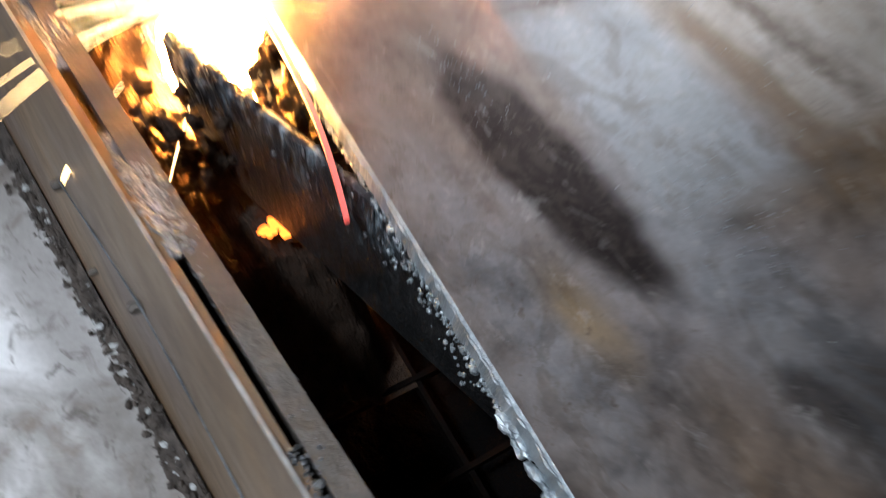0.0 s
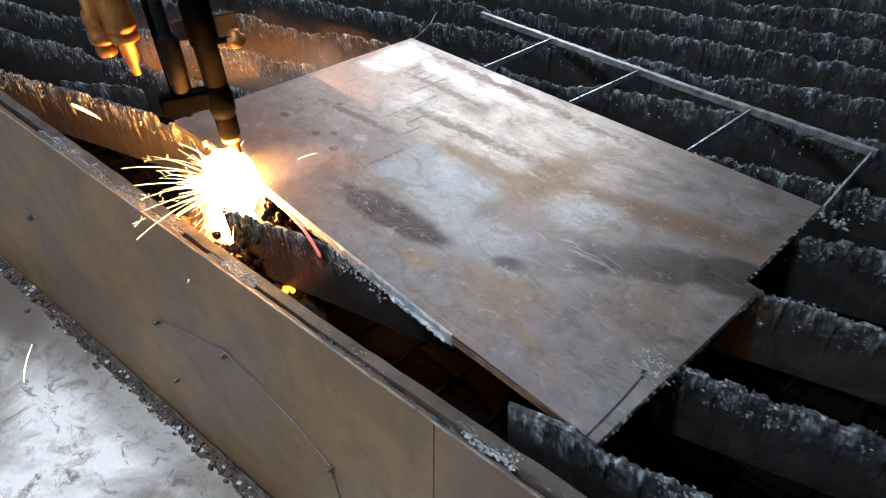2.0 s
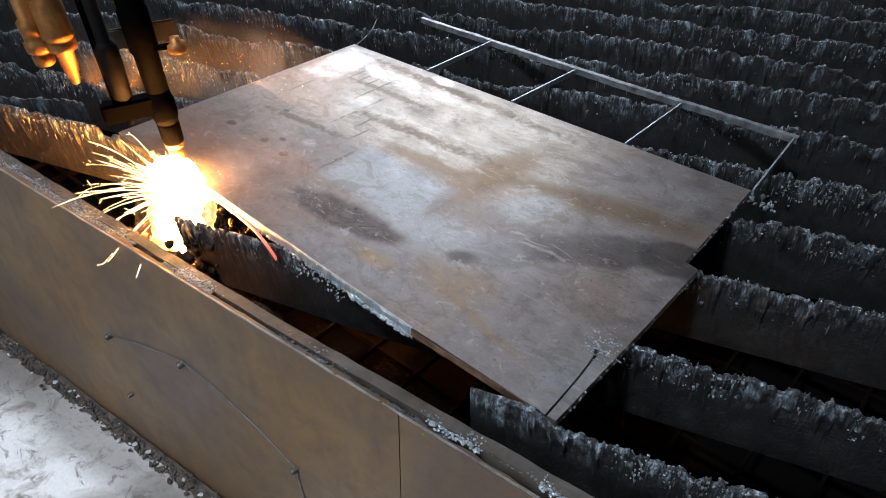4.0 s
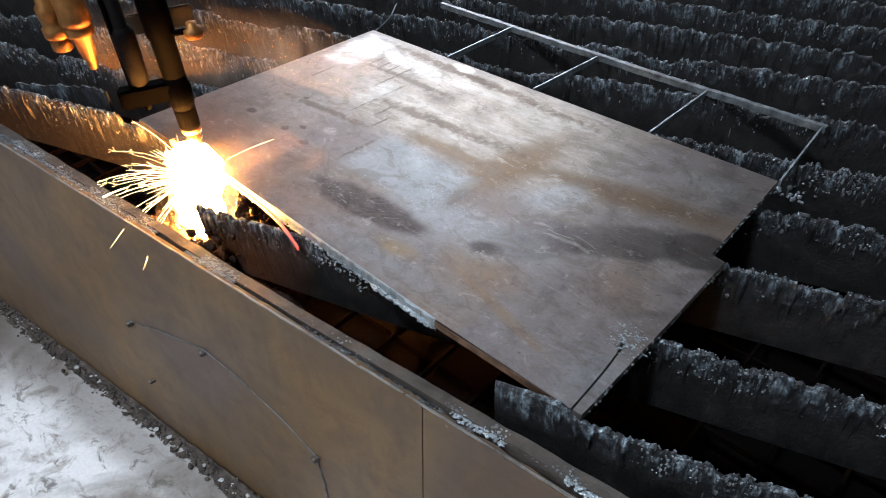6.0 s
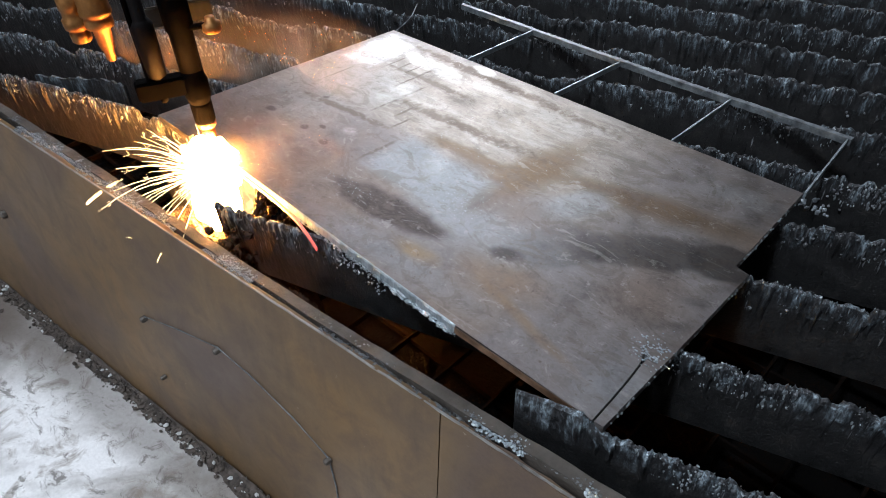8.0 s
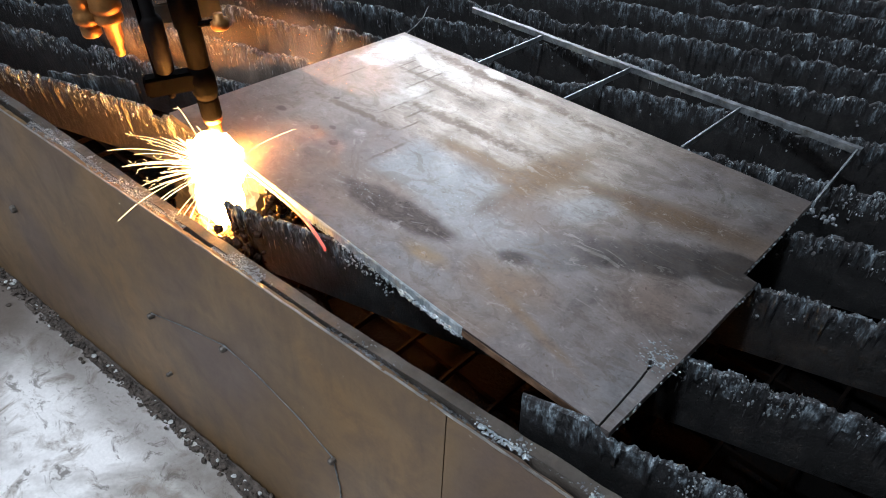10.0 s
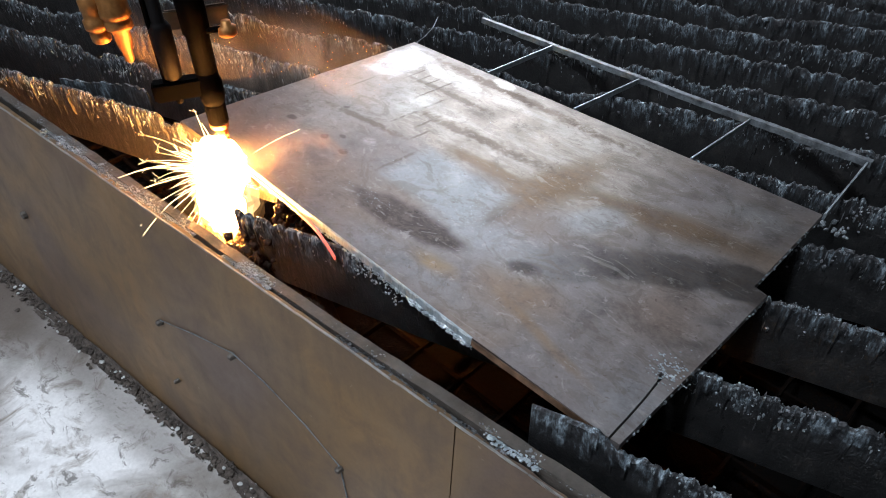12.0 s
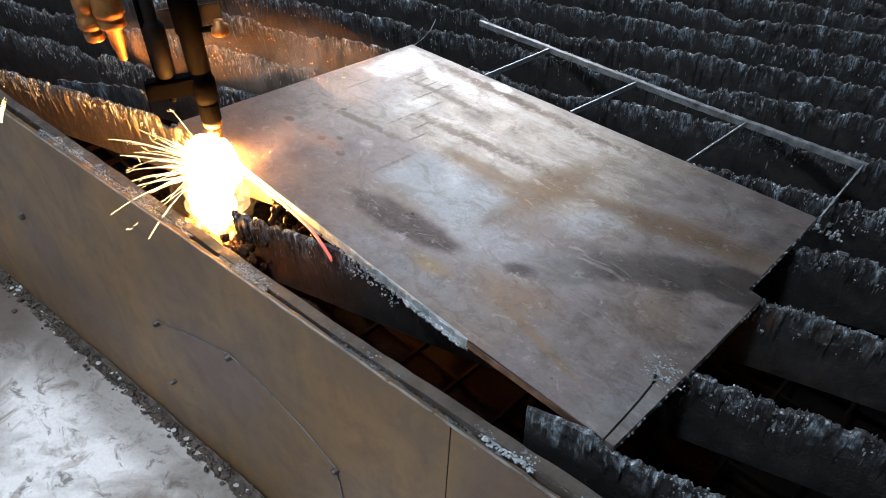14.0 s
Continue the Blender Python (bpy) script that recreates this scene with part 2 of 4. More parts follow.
def slat_material():
    """Rusty sheet below, grey crust of frozen spatter towards the burnt top edge, with bluish glints painted in."""
    m, nt, bs = nodes_of("burnt_slat_steel")
    v = coords(nt)
    runs = noise_tex(nt, coords(nt, (1.0, 1.0, 0.16)), 190.0, 6.0, 0.75)
    mid = noise_tex(nt, v, 30.0, 7.0, 0.68, 0.5)
    fine = noise_tex(nt, v, 320.0, 3.0, 0.6)
    rust = ramp(nt, mid, [(0.3, (0.015, 0.0155, 0.016)), (0.55, (0.030, 0.031, 0.032)), (0.75, (0.066, 0.060, 0.055))])
    lumps = noise_tex(nt, coords(nt, (1.0, 1.0, 0.5)), 55.0, 7.0, 0.75, 0.6)
    crust = ramp(nt, mix(nt, 0.5, runs, lumps), [(0.40, (0.011, 0.012, 0.014)), (0.51, (0.042, 0.046, 0.051)), (0.57, (0.21, 0.27, 0.31)), (0.63, (0.60, 0.74, 0.83))])
    sep = nt.nodes.new("ShaderNodeSeparateXYZ")
    nt.links.new(v, sep.inputs[0])
    add = nt.nodes.new("ShaderNodeMath")
    add.operation = "MULTIPLY_ADD"
    nt.links.new(mid, add.inputs[0])
    add.inputs[1].default_value = 0.10
    nt.links.new(sep.outputs[2], add.inputs[2])
    top = ramp(nt, add.outputs[0], [(0.0, grey(0.0)), (0.03, grey(0.9))])
    c = mix(nt, top, rust, crust)
    c = mix(nt, 0.6, c, ramp(nt, fine, [(0.3, grey(0.4)), (0.7, grey(1.0))]), "MULTIPLY")
    nt.links.new(c, bs.inputs["Base Color"])
    bs.inputs["Metallic"].default_value = 0.3
    nt.links.new(ramp(nt, runs, [(0.35, grey(0.62)), (0.65, grey(0.27))]), bs.inputs["Roughness"])
    bump(nt, bs, mix(nt, 0.4, mix(nt, 0.5, runs, lumps), fine), 0.9, 0.004)
    return m


def concrete_material():
    m, nt, bs = nodes_of("worn_concrete")
    v = coords(nt)
    big, mid, fine = noise_tex(nt, v, 3.5, 5.0, 0.6, 0.5), noise_tex(nt, v, 17.0, 7.0, 0.7, 0.8), noise_tex(nt, v, 160.0, 4.0)
    c = ramp(nt, big, [(0.38, (0.19, 0.165, 0.145)), (0.48, (0.44, 0.43, 0.415)), (0.60, (0.88, 0.89, 0.89))])
    c = mix(nt, ramp(nt, mid, [(0.52, grey(0.0)), (0.66, grey(0.8))]), c, (0.24, 0.20, 0.165))
    flecks = noise_tex(nt, coords(nt, (1.0, 1.8, 1.0)), 17.0, 8.0, 0.72, 0.8)
    c = mix(nt, ramp(nt, flecks, [(0.56, grey(0.0)), (0.63, grey(0.75))]), c, (0.10, 0.085, 0.075))
    # trodden dirt beside the table, also painting the floor dimmer outside its bright pool
    for place, size, turn, k in (((-1.32, -0.74), (0.40, 0.15), 5, 0.97), ((-0.85, -0.690), (0.55, 0.060), 6, 0.66)):
        f = nt.nodes.new("ShaderNodeMath")
        f.operation = "MULTIPLY"
        nt.links.new(stain(nt, place, size, turn, 0.8, ragged=0.5, scale=9.0), f.inputs[0])
        f.inputs[1].default_value = k
        c = mix(nt, f.outputs[0], c, (0.13, 0.11, 0.095))
    c = mix(nt, 0.3, c, ramp(nt, fine, [(0.3, grey(0.5)), (0.7, grey(1.0))]), "MULTIPLY")
    nt.links.new(c, bs.inputs["Base Color"])
    bs.inputs["Roughness"].default_value = 0.42
    bump(nt, bs, mix(nt, 0.6, mid, fine), 0.35, 0.003)
    return m


M_PLATE = plate_material()
M_SLAT = slat_material()
M_FLOOR = concrete_material()


def panel_material():
    """Tan oxidised sheet: bluish heat marks above, brown rust haze, faint runs and scuffs."""
    m, nt, bs = nodes_of("tan_rusted_sheet")
    v = coords(nt)
    big, mid, fine = noise_tex(nt, v, 3.2, 4.0, 0.55, 0.8), noise_tex(nt, v, 14.0, 10.0, 0.7, 0.4), noise_tex(nt, v, 260.0, 3.0)
    runs = noise_tex(nt, coords(nt, (1.0, 1.0, 0.12)), 24.0, 8.0, 0.7)
    c = ramp(nt, big, [(0.32, (0.122, 0.081, 0.060)), (0.5, (0.165, 0.104, 0.052)), (0.68, (0.205, 0.119, 0.046))])
    c = mix(nt, ramp(nt, mid, [(0.45, grey(0.0)), (0.65, grey(0.5))]), c, (0.106, 0.077, 0.066))
    c = mix(nt, ramp(nt, runs, [(0.52, grey(0.0)), (0.7, grey(0.45))]), c, (0.085, 0.058, 0.035))
    c = mix(nt, 0.3, c, ramp(nt, fine, [(0.3, grey(0.6)), (0.7, grey(1.0))]), "MULTIPLY")
    chips = noise_tex(nt, v, 70.0, 4.0, 0.7)
    c = mix(nt, ramp(nt, chips, [(0.70, grey(0.0)), (0.74, grey(0.8))]), c, (0.34, 0.28, 0.21))
    nt.links.new(c, bs.inputs["Base Color"])
    nt.links.new(ramp(nt, mid, [(0.3, grey(0.40)), (0.7, grey(0.60))]), bs.inputs["Roughness"])
    bs.inputs["Metallic"].default_value = 0.3
    bump(nt, bs, mix(nt, 0.4, mid, fine), 0.12, 0.0012)
    return m


M_PANEL = panel_material()
M_RAIL = simple("spattered_flat_bar", (0.05, 0.042, 0.035), (0.13, 0.115, 0.10), 25, 0.55, 0.4, relief=0.6, depth=0.002)
M_CRUST = simple("frozen_spatter", (0.03, 0.029, 0.028), (0.34, 0.37, 0.40), 34, 0.32, 0.5, relief=0.9, depth=0.003)
M_LIP_GLINT = simple("bright_edge_glint", (0.22, 0.21, 0.20), (0.55, 0.54, 0.52), 30, 0.4, 0.7)
M_CUT = simple("fresh_cut_steel", (0.26, 0.32, 0.35), (0.55, 0.62, 0.66), 90, 0.36, 0.6, (1, 1, 0.2), 0.7, 0.001)
M_RUSTEDGE = simple("rusty_edge", (0.05, 0.025, 0.012), (0.24, 0.14, 0.085), 60, 0.7, 0.1)
M_CLOT = simple("burnt_slag_clot", (0.022, 0.015, 0.011), (0.065, 0.045, 0.034), 45, 0.75, 0.1, relief=1.0, depth=0.004)
M_SCRAP = simple("cut_scrap_steel", (0.08, 0.09, 0.10), (0.36, 0.41, 0.44), 60, 0.5, 0.6)
# Near-black ash and grid colours paint in the shade of the pit.
M_SHADED_ASH = simple("shaded_slag_ash", (0.0006, 0.0005, 0.0005), (0.0016, 0.0013, 0.0012), 20, 0.95, 0.0, relief=0.8, depth=0.006)
M_SHADED_GRID = simple("shaded_rusty_grid_bar", (0.002, 0.0012, 0.0009), (0.005, 0.0028, 0.002), 30, 0.8, 0.1)
M_RUBBLE = simple("dark_rubble", (0.022, 0.017, 0.014), (0.12, 0.098, 0.082), 50, 0.7, 0.05, relief=0.6, depth=0.003)
M_PALE = simple("pale_stone", (0.35, 0.38, 0.38), (0.6, 0.62, 0.62), 60, 0.6)
M_BLACK = simple("black_oxide", (0.0025, 0.002, 0.002), (0.007, 0.0055, 0.005), 40, 0.75, 0.0)
M_BLACK.node_tree.nodes["Principled BSDF"].inputs["Specular IOR Level"].default_value = 0.03
for m in (M_SHADED_ASH, M_SHADED_GRID, M_CLOT):
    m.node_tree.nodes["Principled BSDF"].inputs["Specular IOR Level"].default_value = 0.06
# Torch black and grey sit below real steel, painting an unlit silhouette.
M_SILHOUETTE = simple("silhouette_black_steel", (0.0002, 0.00016, 0.00016), (0.0007, 0.0005, 0.0005), 40, 0.75, 0.0)
M_SILHOUETTE.node_tree.nodes["Principled BSDF"].inputs["Specular IOR Level"].default_value = 0.02
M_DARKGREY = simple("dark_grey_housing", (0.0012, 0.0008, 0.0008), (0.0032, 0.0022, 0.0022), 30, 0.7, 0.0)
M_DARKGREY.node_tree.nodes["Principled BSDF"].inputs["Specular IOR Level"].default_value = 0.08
# Brass base pushed towards orange to carry the fire's light.
M_BRASS = simple("fire_tinted_brass", (0.20, 0.085, 0.022), (0.34, 0.155, 0.045), 40, 0.5, 0.7)
M_COPPER = simple("heat_stained_copper", (0.45, 0.17, 0.07), (0.62, 0.30, 0.14), 60, 0.4, 0.9)
M_BRACKET = simple("beige_bracket", (0.05, 0.042, 0.034), (0.09, 0.075, 0.06), 30, 0.5, 0.1)
M_WALL = simple("grimy_wall", (0.06, 0.058, 0.055), (0.11, 0.105, 0.10), 1.5, 0.85)
M_GLASS = glow_mat("bright_window_pane", (0.8, 0.9, 1.0), 6.0)
M_CORE = glow_mat("white_hot_jet", (1.0, 0.38, 0.065), 1750.0)
M_CROWN = glow_mat("flame_crown", (1.0, 0.42, 0.09), 380.0)
M_SPARK = glow_mat("spark_yellow", (1.0, 0.68, 0.30), 12.0)
# Translucent shells that paint the bloom round the overbright flame.
M_BLOOM = bloom_mat("bloom_veil", (1.0, 0.62, 0.25), 3.2, 0.35, 40.0)
M_OUTER_BLOOM = bloom_mat("bloom_outer_veil", (1.0, 0.5, 0.16), 1.2, 0.06, 30.0)
M_EMBER = glow_mat("ember_orange", (1.0, 0.24, 0.03), 4.0)


# ---- mesh helpers ----
def finish(name, bm, material, smooth=True):
    me = bpy.data.meshes.new(name)
    bm.normal_update()
    bm.to_mesh(me)
    bm.free()
    for m in material if isinstance(material, (list, tuple)) else (material,):
        me.materials.append(m)
    if smooth:
        for p in me.polygons:
            p.use_smooth = True
    return me


def part(name, bm, material, parent=None, label="", smooth=False):
    ob = new(name, finish(name, bm, material, smooth))
    ob.parent = parent
    return tagged(ob, label)


def raw(name, verts, faces, material, parent=None, label="", smooth=True):
    me = bpy.data.meshes.new(name)
    me.from_pydata([tuple(map(float, v)) for v in verts], [], faces)
    me.materials.append(material)
    if smooth:
        for p in me.polygons:
            p.use_smooth = True
    ob = new(name, me)
    ob.parent = parent
    return tagged(ob, label)


def thing(name, label, category, group="", place=(0, 0, TOP), turn=0.0, kind=""):
    ob = new(name)
    ob.matrix_basis = pose(*place, 0, 0, turn)
    ob.empty_display_size = 0.05
    return tagged(ob, label, category, group, kind)


def lattice(x, y, seed):
    """Smooth value noise, about 0 to 1, for arrays."""
    xi, yi = np.floor(x), np.floor(y)
    fx, fy = x - xi, y - yi
    fx, fy = fx * fx * (3 - 2 * fx), fy * fy * (3 - 2 * fy)

    def h(a, b):
        v = np.sin(a * 127.1 + b * 311.7 + seed * 74.7) * 43758.5453
        return v - np.floor(v)

    return (h(xi, yi) * (1 - fx) + h(xi + 1, yi) * fx) * (1 - fy) + (h(xi, yi + 1) * (1 - fx) + h(xi + 1, yi + 1) * fx) * fy


def box(bm, lo, hi, bevel=0.0):
    r = bmesh.ops.create_cube(bm, size=1.0)
    for v in r["verts"]:
        v.co = Vector([lo[k] + (v.co[k] + 0.5) * (hi[k] - lo[k]) for k in range(3)])
    if bevel:
        edges = list({e for v in r["verts"] for e in v.link_edges})
        bmesh.ops.bevel(bm, geom=edges, offset=bevel, segments=2, affect="EDGES")
    return bm


def lathe(bm, profile, segments=24, at=(0, 0, 0), m=None):
    """A turned body: profile of (radius, height) from bottom to top."""
    m = m or Matrix.Translation(at)
    rings = []
    for r, z in profile:
        rings.append([bm.verts.new(m @ Vector((r * math.cos(a), r * math.sin(a), z))) for a in (2 * math.pi * k / segments for k in range(segments))])
    for a, b in zip(rings, rings[1:]):
        for k in range(segments):
            bm.faces.new((a[k], a[(k + 1) % segments], b[(k + 1) % segments], b[k]))
    bm.faces.new(rings[0][::-1])
    bm.faces.new(rings[-1])
    return bm


def tube(bm, points, radius, segments=8, taper=None):
    """A bar of round section along points."""
    rings = []
    pts = [Vector(p) for p in points]
    for k, p in enumerate(pts):
        d = (pts[min(k + 1, len(pts) - 1)] - pts[max(k - 1, 0)]).normalized()
        u = d.orthogonal().normalized()
        w = d.cross(u)
        r = radius * (taper[k] if taper else 1.0)
        rings.append([bm.verts.new(p + r * (math.cos(a) * u + math.sin(a) * w)) for a in (2 * math.pi * q / segments for q in range(segments))])
    for k, (a, b) in enumerate(zip(rings, rings[1:])):
        off = min(range(segments), key=lambda s: (a[0].co - b[s].co).length)
        for q in range(segments):
            bm.faces.new((a[q], a[(q + 1) % segments], b[(q + 1 + off) % segments], b[(q + off) % segments]))
    bm.faces.new(rings[0][::-1])
    bm.faces.new(rings[-1])
    return bm


def lump(bm, at, size, seed, detail=1, squash=(1, 1, 1)):
    r = bmesh.ops.create_icosphere(bm, subdivisions=detail, radius=1.0)
    for v in r["verts"]:
        k = 1 + 0.55 * noise.noise(v.co * 1.3 + Vector((seed * 3.1, seed * 1.7, seed)))
        v.co = Vector([at[i] + v.co[i] * size * squash[i] * k for i in range(3)])


def prism(bm, outline, z0, z1):
    lo = [bm.verts.new((x, y, z0)) for x, y in outline]
    hi = [bm.verts.new((x, y, z1)) for x, y in outline]
    n = len(outline)
    bm.faces.new(hi)
    bm.faces.new(lo[::-1])
    for k in range(n):
        bm.faces.new((lo[k], lo[(k + 1) % n], hi[(k + 1) % n], hi[k]))
    return bm


# ---- hall ----
def window_wall(name, label, m, width, y0, y1, z0, z1):
    """A wall with one high window: its opening, steel frame and bright panes. Local y runs along the wall."""
    bm = bmesh.new()
    for lo, hi in (((0, 0, 0), (0.2, y0, 5)), ((0, y1, 0), (0.2, width, 5)), ((0, y0, 0), (0.2, y1, z0)), ((0, y0, z1), (0.2, y1, 5))):
        box(bm, lo, hi)
    bm.transform(m)
    tagged(part(name, bm, M_WALL), label, "wall", kind="structure")


def window_unit(name, place, turn, wide, high):
    win = thing(name, "unseen bright high workshop window with steel frame", "window", place=place, turn=turn, kind="structure")
    bm = bmesh.new()
    for k in range(4):
        y = -wide / 2 + k * (wide - 0.06) / 3
        box(bm, (-0.03, y, -high / 2), (0.03, y + 0.06, high / 2))
    part("window_frame", bm, M_BLACK, win)
    for k in range(3):
        y = -wide / 2 + 0.06 + k * (wide - 0.06) / 3
        part("pane", box(bmesh.new(), (-0.01, y, -high / 2), (0.0, y + (wide - 0.06) / 3 - 0.06, high / 2)), M_GLASS, win)


def hall():
    tagged(part("floor", box(bmesh.new(), (-6.2, -6.2, -0.2), (5.2, 8.2, 0.0)), M_FLOOR), "pale worn concrete floor with dark scuffs", "floor", kind="structure")
    window_wall("wall_west", "unseen grimy dark workshop wall with a high window", pose(-6.2, -6.0, 0), 14.0, 8.7, 13.3, 3.1, 4.9)
    window_unit("window_1", (-6.1, 5.0, 4.0), 0, 4.6, 1.8)
    # This wall's window is added only to hold the fill light.
    window_wall("wall_south", "unseen grimy dark workshop wall with a high window", pose(5.2, -6.2, 0, 0, 0, 90), 11.4, 4.3, 7.7, 3.1, 4.7)
    window_unit("south_fill_window", (-0.8, -6.1, 3.9), 90, 3.4, 1.6)
    for name, lo, hi in (("wall_north", (-6.2, 8.0, 0), (5.2, 8.2, 5)), ("wall_east", (5.0, -6.0, 0), (5.2, 8.0, 5))):
        tagged(part(name, box(bmesh.new(), lo, hi), M_WALL), "grimy dark workshop wall", "wall", kind="structure")
    lamp = thing("high_bay_lamp", "round industrial high-bay lamp hanging from the ceiling", "lamp", place=(-0.3, -2.2, 4.6))
    part("reflector", lathe(bmesh.new(), [(0.30, 0.0), (0.31, 0.02), (0.14, 0.22), (0.08, 0.26)], 32), M_DARKGREY, lamp, smooth=True)
    part("hanger", lathe(bmesh.new(), [(0.012, 0.25), (0.012, 0.41)], 10), M_BLACK, lamp)
    tagged(part("ceiling", box(bmesh.new(), (-6.2, -6.2, 5.0), (5.2, 8.2, 5.2)), M_WALL), "dark workshop ceiling", "ceiling", kind="structure")


# ---- cutting table ----
def panel_y(x, z=-0.03):
    """The side sheet leans out towards its foot."""
    return -0.508 + 0.1087 * x + 0.077 * z


def panel_top(x):
    return max(-0.062, -0.052 - 0.048 * x)


def rail_top(x):
    return max(-0.037, panel_top(x) - 0.002)


def rail_y(x):
    return -0.4975 + 0.098 * x


def sheet(name, x0, x1, parent, seed):
    """Upright side sheet, 6 mm thick, with a slightly ragged torch-cut top edge."""
    n = max(2, int((x1 - x0) / 0.012))
    xs = np.linspace(x0, x1, n)
    zs = np.array([panel_top(x) for x in xs]) + (lattice(xs * 90, xs * 0, seed) - 0.5) * 0.004
    verts, faces = [], []
    for off in (0.0, 0.006):
        for v in np.linspace(0, 1, 8):
            for x, z in zip(xs, zs):
                bow = 0.004 * float(lattice(np.array(x * 2.0), np.array(v * 1.5), seed + 2)) - 0.002
                h = -0.525 + v * (z + 0.525)
                verts.append((x, panel_y(x, h) + off + bow * (1 - v), h))
    m = 8
    for r in range(m - 1):
        for k in range(n - 1):
            a = r * n + k
            faces.append((a, a + 1, a + n + 1, a + n))
            b = a + m * n
            faces.append((b, b + n, b + n + 1, b + 1))
    for k in range(n - 1):
        a, b = (m - 1) * n + k, (2 * m - 1) * n + k
        faces.append((a, a + 1, b + 1, b))
    for k in (0, n - 1):
        for r in range(m - 1):
            a, b = r * n + k, (m + r) * n + k
            faces.append((a, b, b + n, a + n))
    return raw(name, verts, faces, M_PANEL, parent, smooth=False)


def crust_line(name, parent, x0, x1, yf, zf, count, size, seed, material=None, spread=0.006, patchy=0.45):
    rng = random.Random(seed)
    runs = []
    for k in range(count):
        x = rng.uniform(x0, x1)
        if lattice(np.array(x * 11.0), np.array(0.0), seed) < patchy:
            continue
        s = size * rng.uniform(0.3, 1.0)
        runs.append(((x, yf(x) + rng.uniform(-spread, spread), zf(x) + rng.uniform(-0.003, 0.001)), s * 1.2, s * 0.8))
    return drops(name, runs, seed, material or M_CRUST, parent, "grey frozen slag crust")


def cutting_table():
    table = thing("cutting_table", "rusty tan steel flame cutting table spattered with slag", "cutting table")
    sheet("side_panel", -3.0, -0.1318, table, 3)
    sheet("side_panel", -0.1302, 1.5, table, 5)
    # bright strip along the sheet's top, painting the light its lip catches
    xs = np.linspace(-3.0, 1.5, 500)
    bm = bmesh.new()
    last = None
    for x in xs:
        z = panel_top(x) + 0.0012 + 0.0015 * float(lattice(np.array(x * 60), np.array(1.0), 4))
        ring = [bm.verts.new((x, panel_y(x) - 0.0010, z - 0.002)), bm.verts.new((x, panel_y(x) - 0.0010, z)), bm.verts.new((x, panel_y(x) + 0.0012, z)), bm.verts.new((x, panel_y(x) + 0.0012, z - 0.002))]
        if last:
            for k in range(4):
                bm.faces.new((last[k], ring[k], ring[(k + 1) % 4], last[(k + 1) % 4]))
        last = ring
    part("lip_glint", bm, M_LIP_GLINT, table, "bright strip for the highlight on the upper lip")
    # inner rail
    bm = bmesh.new()
    last = None
    for x in np.linspace(-3.0, 1.5, 600):
        y = rail_y(x)
        z = rail_top(x) + 0.003 * float(lattice(np.array(x * 40), np.array(2.0), 8))
        ring = [bm.verts.new(p) for p in ((x, y - 0.0065, z - 0.06), (x, y - 0.0065, z), (x, y + 0.0065, z + 0.001), (x, y + 0.0065, z - 0.06))]
        if last:
            for k in range(4):
                bm.faces.new((last[k], ring[k], ring[(k + 1) % 4], last[(k + 1) % 4]))
        last = ring
    part("inner_rail", bm, M_RAIL, table, "spattered inner support bar")
    railz = rail_top
    crust_line("slag_crust", table, -1.7, 0.4, rail_y, railz, 9000, 0.0019, 11, patchy=0.46)
    crust_line("slag_crust", table, -1.7, 0.4, lambda x: panel_y(x) + 0.005, panel_top, 4200, 0.0017, 12, spread=0.0025, patchy=0.55)
    crust_line("slag_crust", table, -0.95, -0.42, lambda x: rail_y(x) - 0.004, railz, 8000, 0.0021, 13, spread=0.009, patchy=0.2)
    crust_line("slag_crust", table, -0.55, 0.2, lambda x: rail_y(x) - 0.004, railz, 2600, 0.0017, 14, M_CUT, spread=0.007, patchy=0.62)
    crust_line("slag_crust", table, -0.10, 0.34, lambda x: rail_y(x) - 0.004, railz, 2600, 0.0020, 15, M_CUT, spread=0.008, patchy=0.33)
    # bolts and the thin wire on the side sheet
    for x, z, r in ((-1.136, -0.246, 0.008), (-0.706, -0.256, 0.0052), (-0.515, -0.203, 0.0052), (-0.701, -0.387, 0.004), (-0.308, -0.276, 0.0052)):
        bm = bmesh.new()
        m = Matrix.Translation((x, panel_y(x, z), z)) @ pose(0, 0, 0, 90)
        lathe(bm, [(r, -0.004), (r, 0.005), (r * 0.8, 0.008), (r * 0.35, 0.009)], 8, m=m)
        part("bolt_stub", bm, M_RAIL, table, "dark cut-off bolt stub")
    bm = bmesh.new()
    pts = [(-0.706, -0.252), (-0.61, -0.222), (-0.515, -0.198), (-0.45, -0.21), (-0.37, -0.238), (-0.308, -0.272), (-0.299, -0.33), (-0.298, -0.38), (-0.30, -0.5)]
    tube(bm, [(x, panel_y(x, z) - 0.001, z) for x, z in pts], 0.0011, 6)
    part("scribed_wire", bm, M_SCRAP, table, "thin bent wire on the sheet")
    # far and end sides close the table
    part("far_panel", box(bmesh.new(), (-3.0, 1.9, -0.525), (1.5, 1.906, -0.02)), M_PANEL, table)
    part("end_panel", box(bmesh.new(), (-3.006, -0.83, -0.525), (-3.0, 1.906, -0.02)), M_PANEL, table)
    part("end_panel", box(bmesh.new(), (1.5, -0.40, -0.525), (1.506, 1.906, -0.02)), M_PANEL, table)
    # slag bed
    n = 90
    gx, gy = np.meshgrid(np.linspace(-2.98, 1.48, n), np.linspace(-0.78, 1.88, n))
    gz = -0.46 + 0.09 * lattice(gx * 3, gy * 3, 21) + 0.05 * lattice(gx * 14, gy * 14, 22)
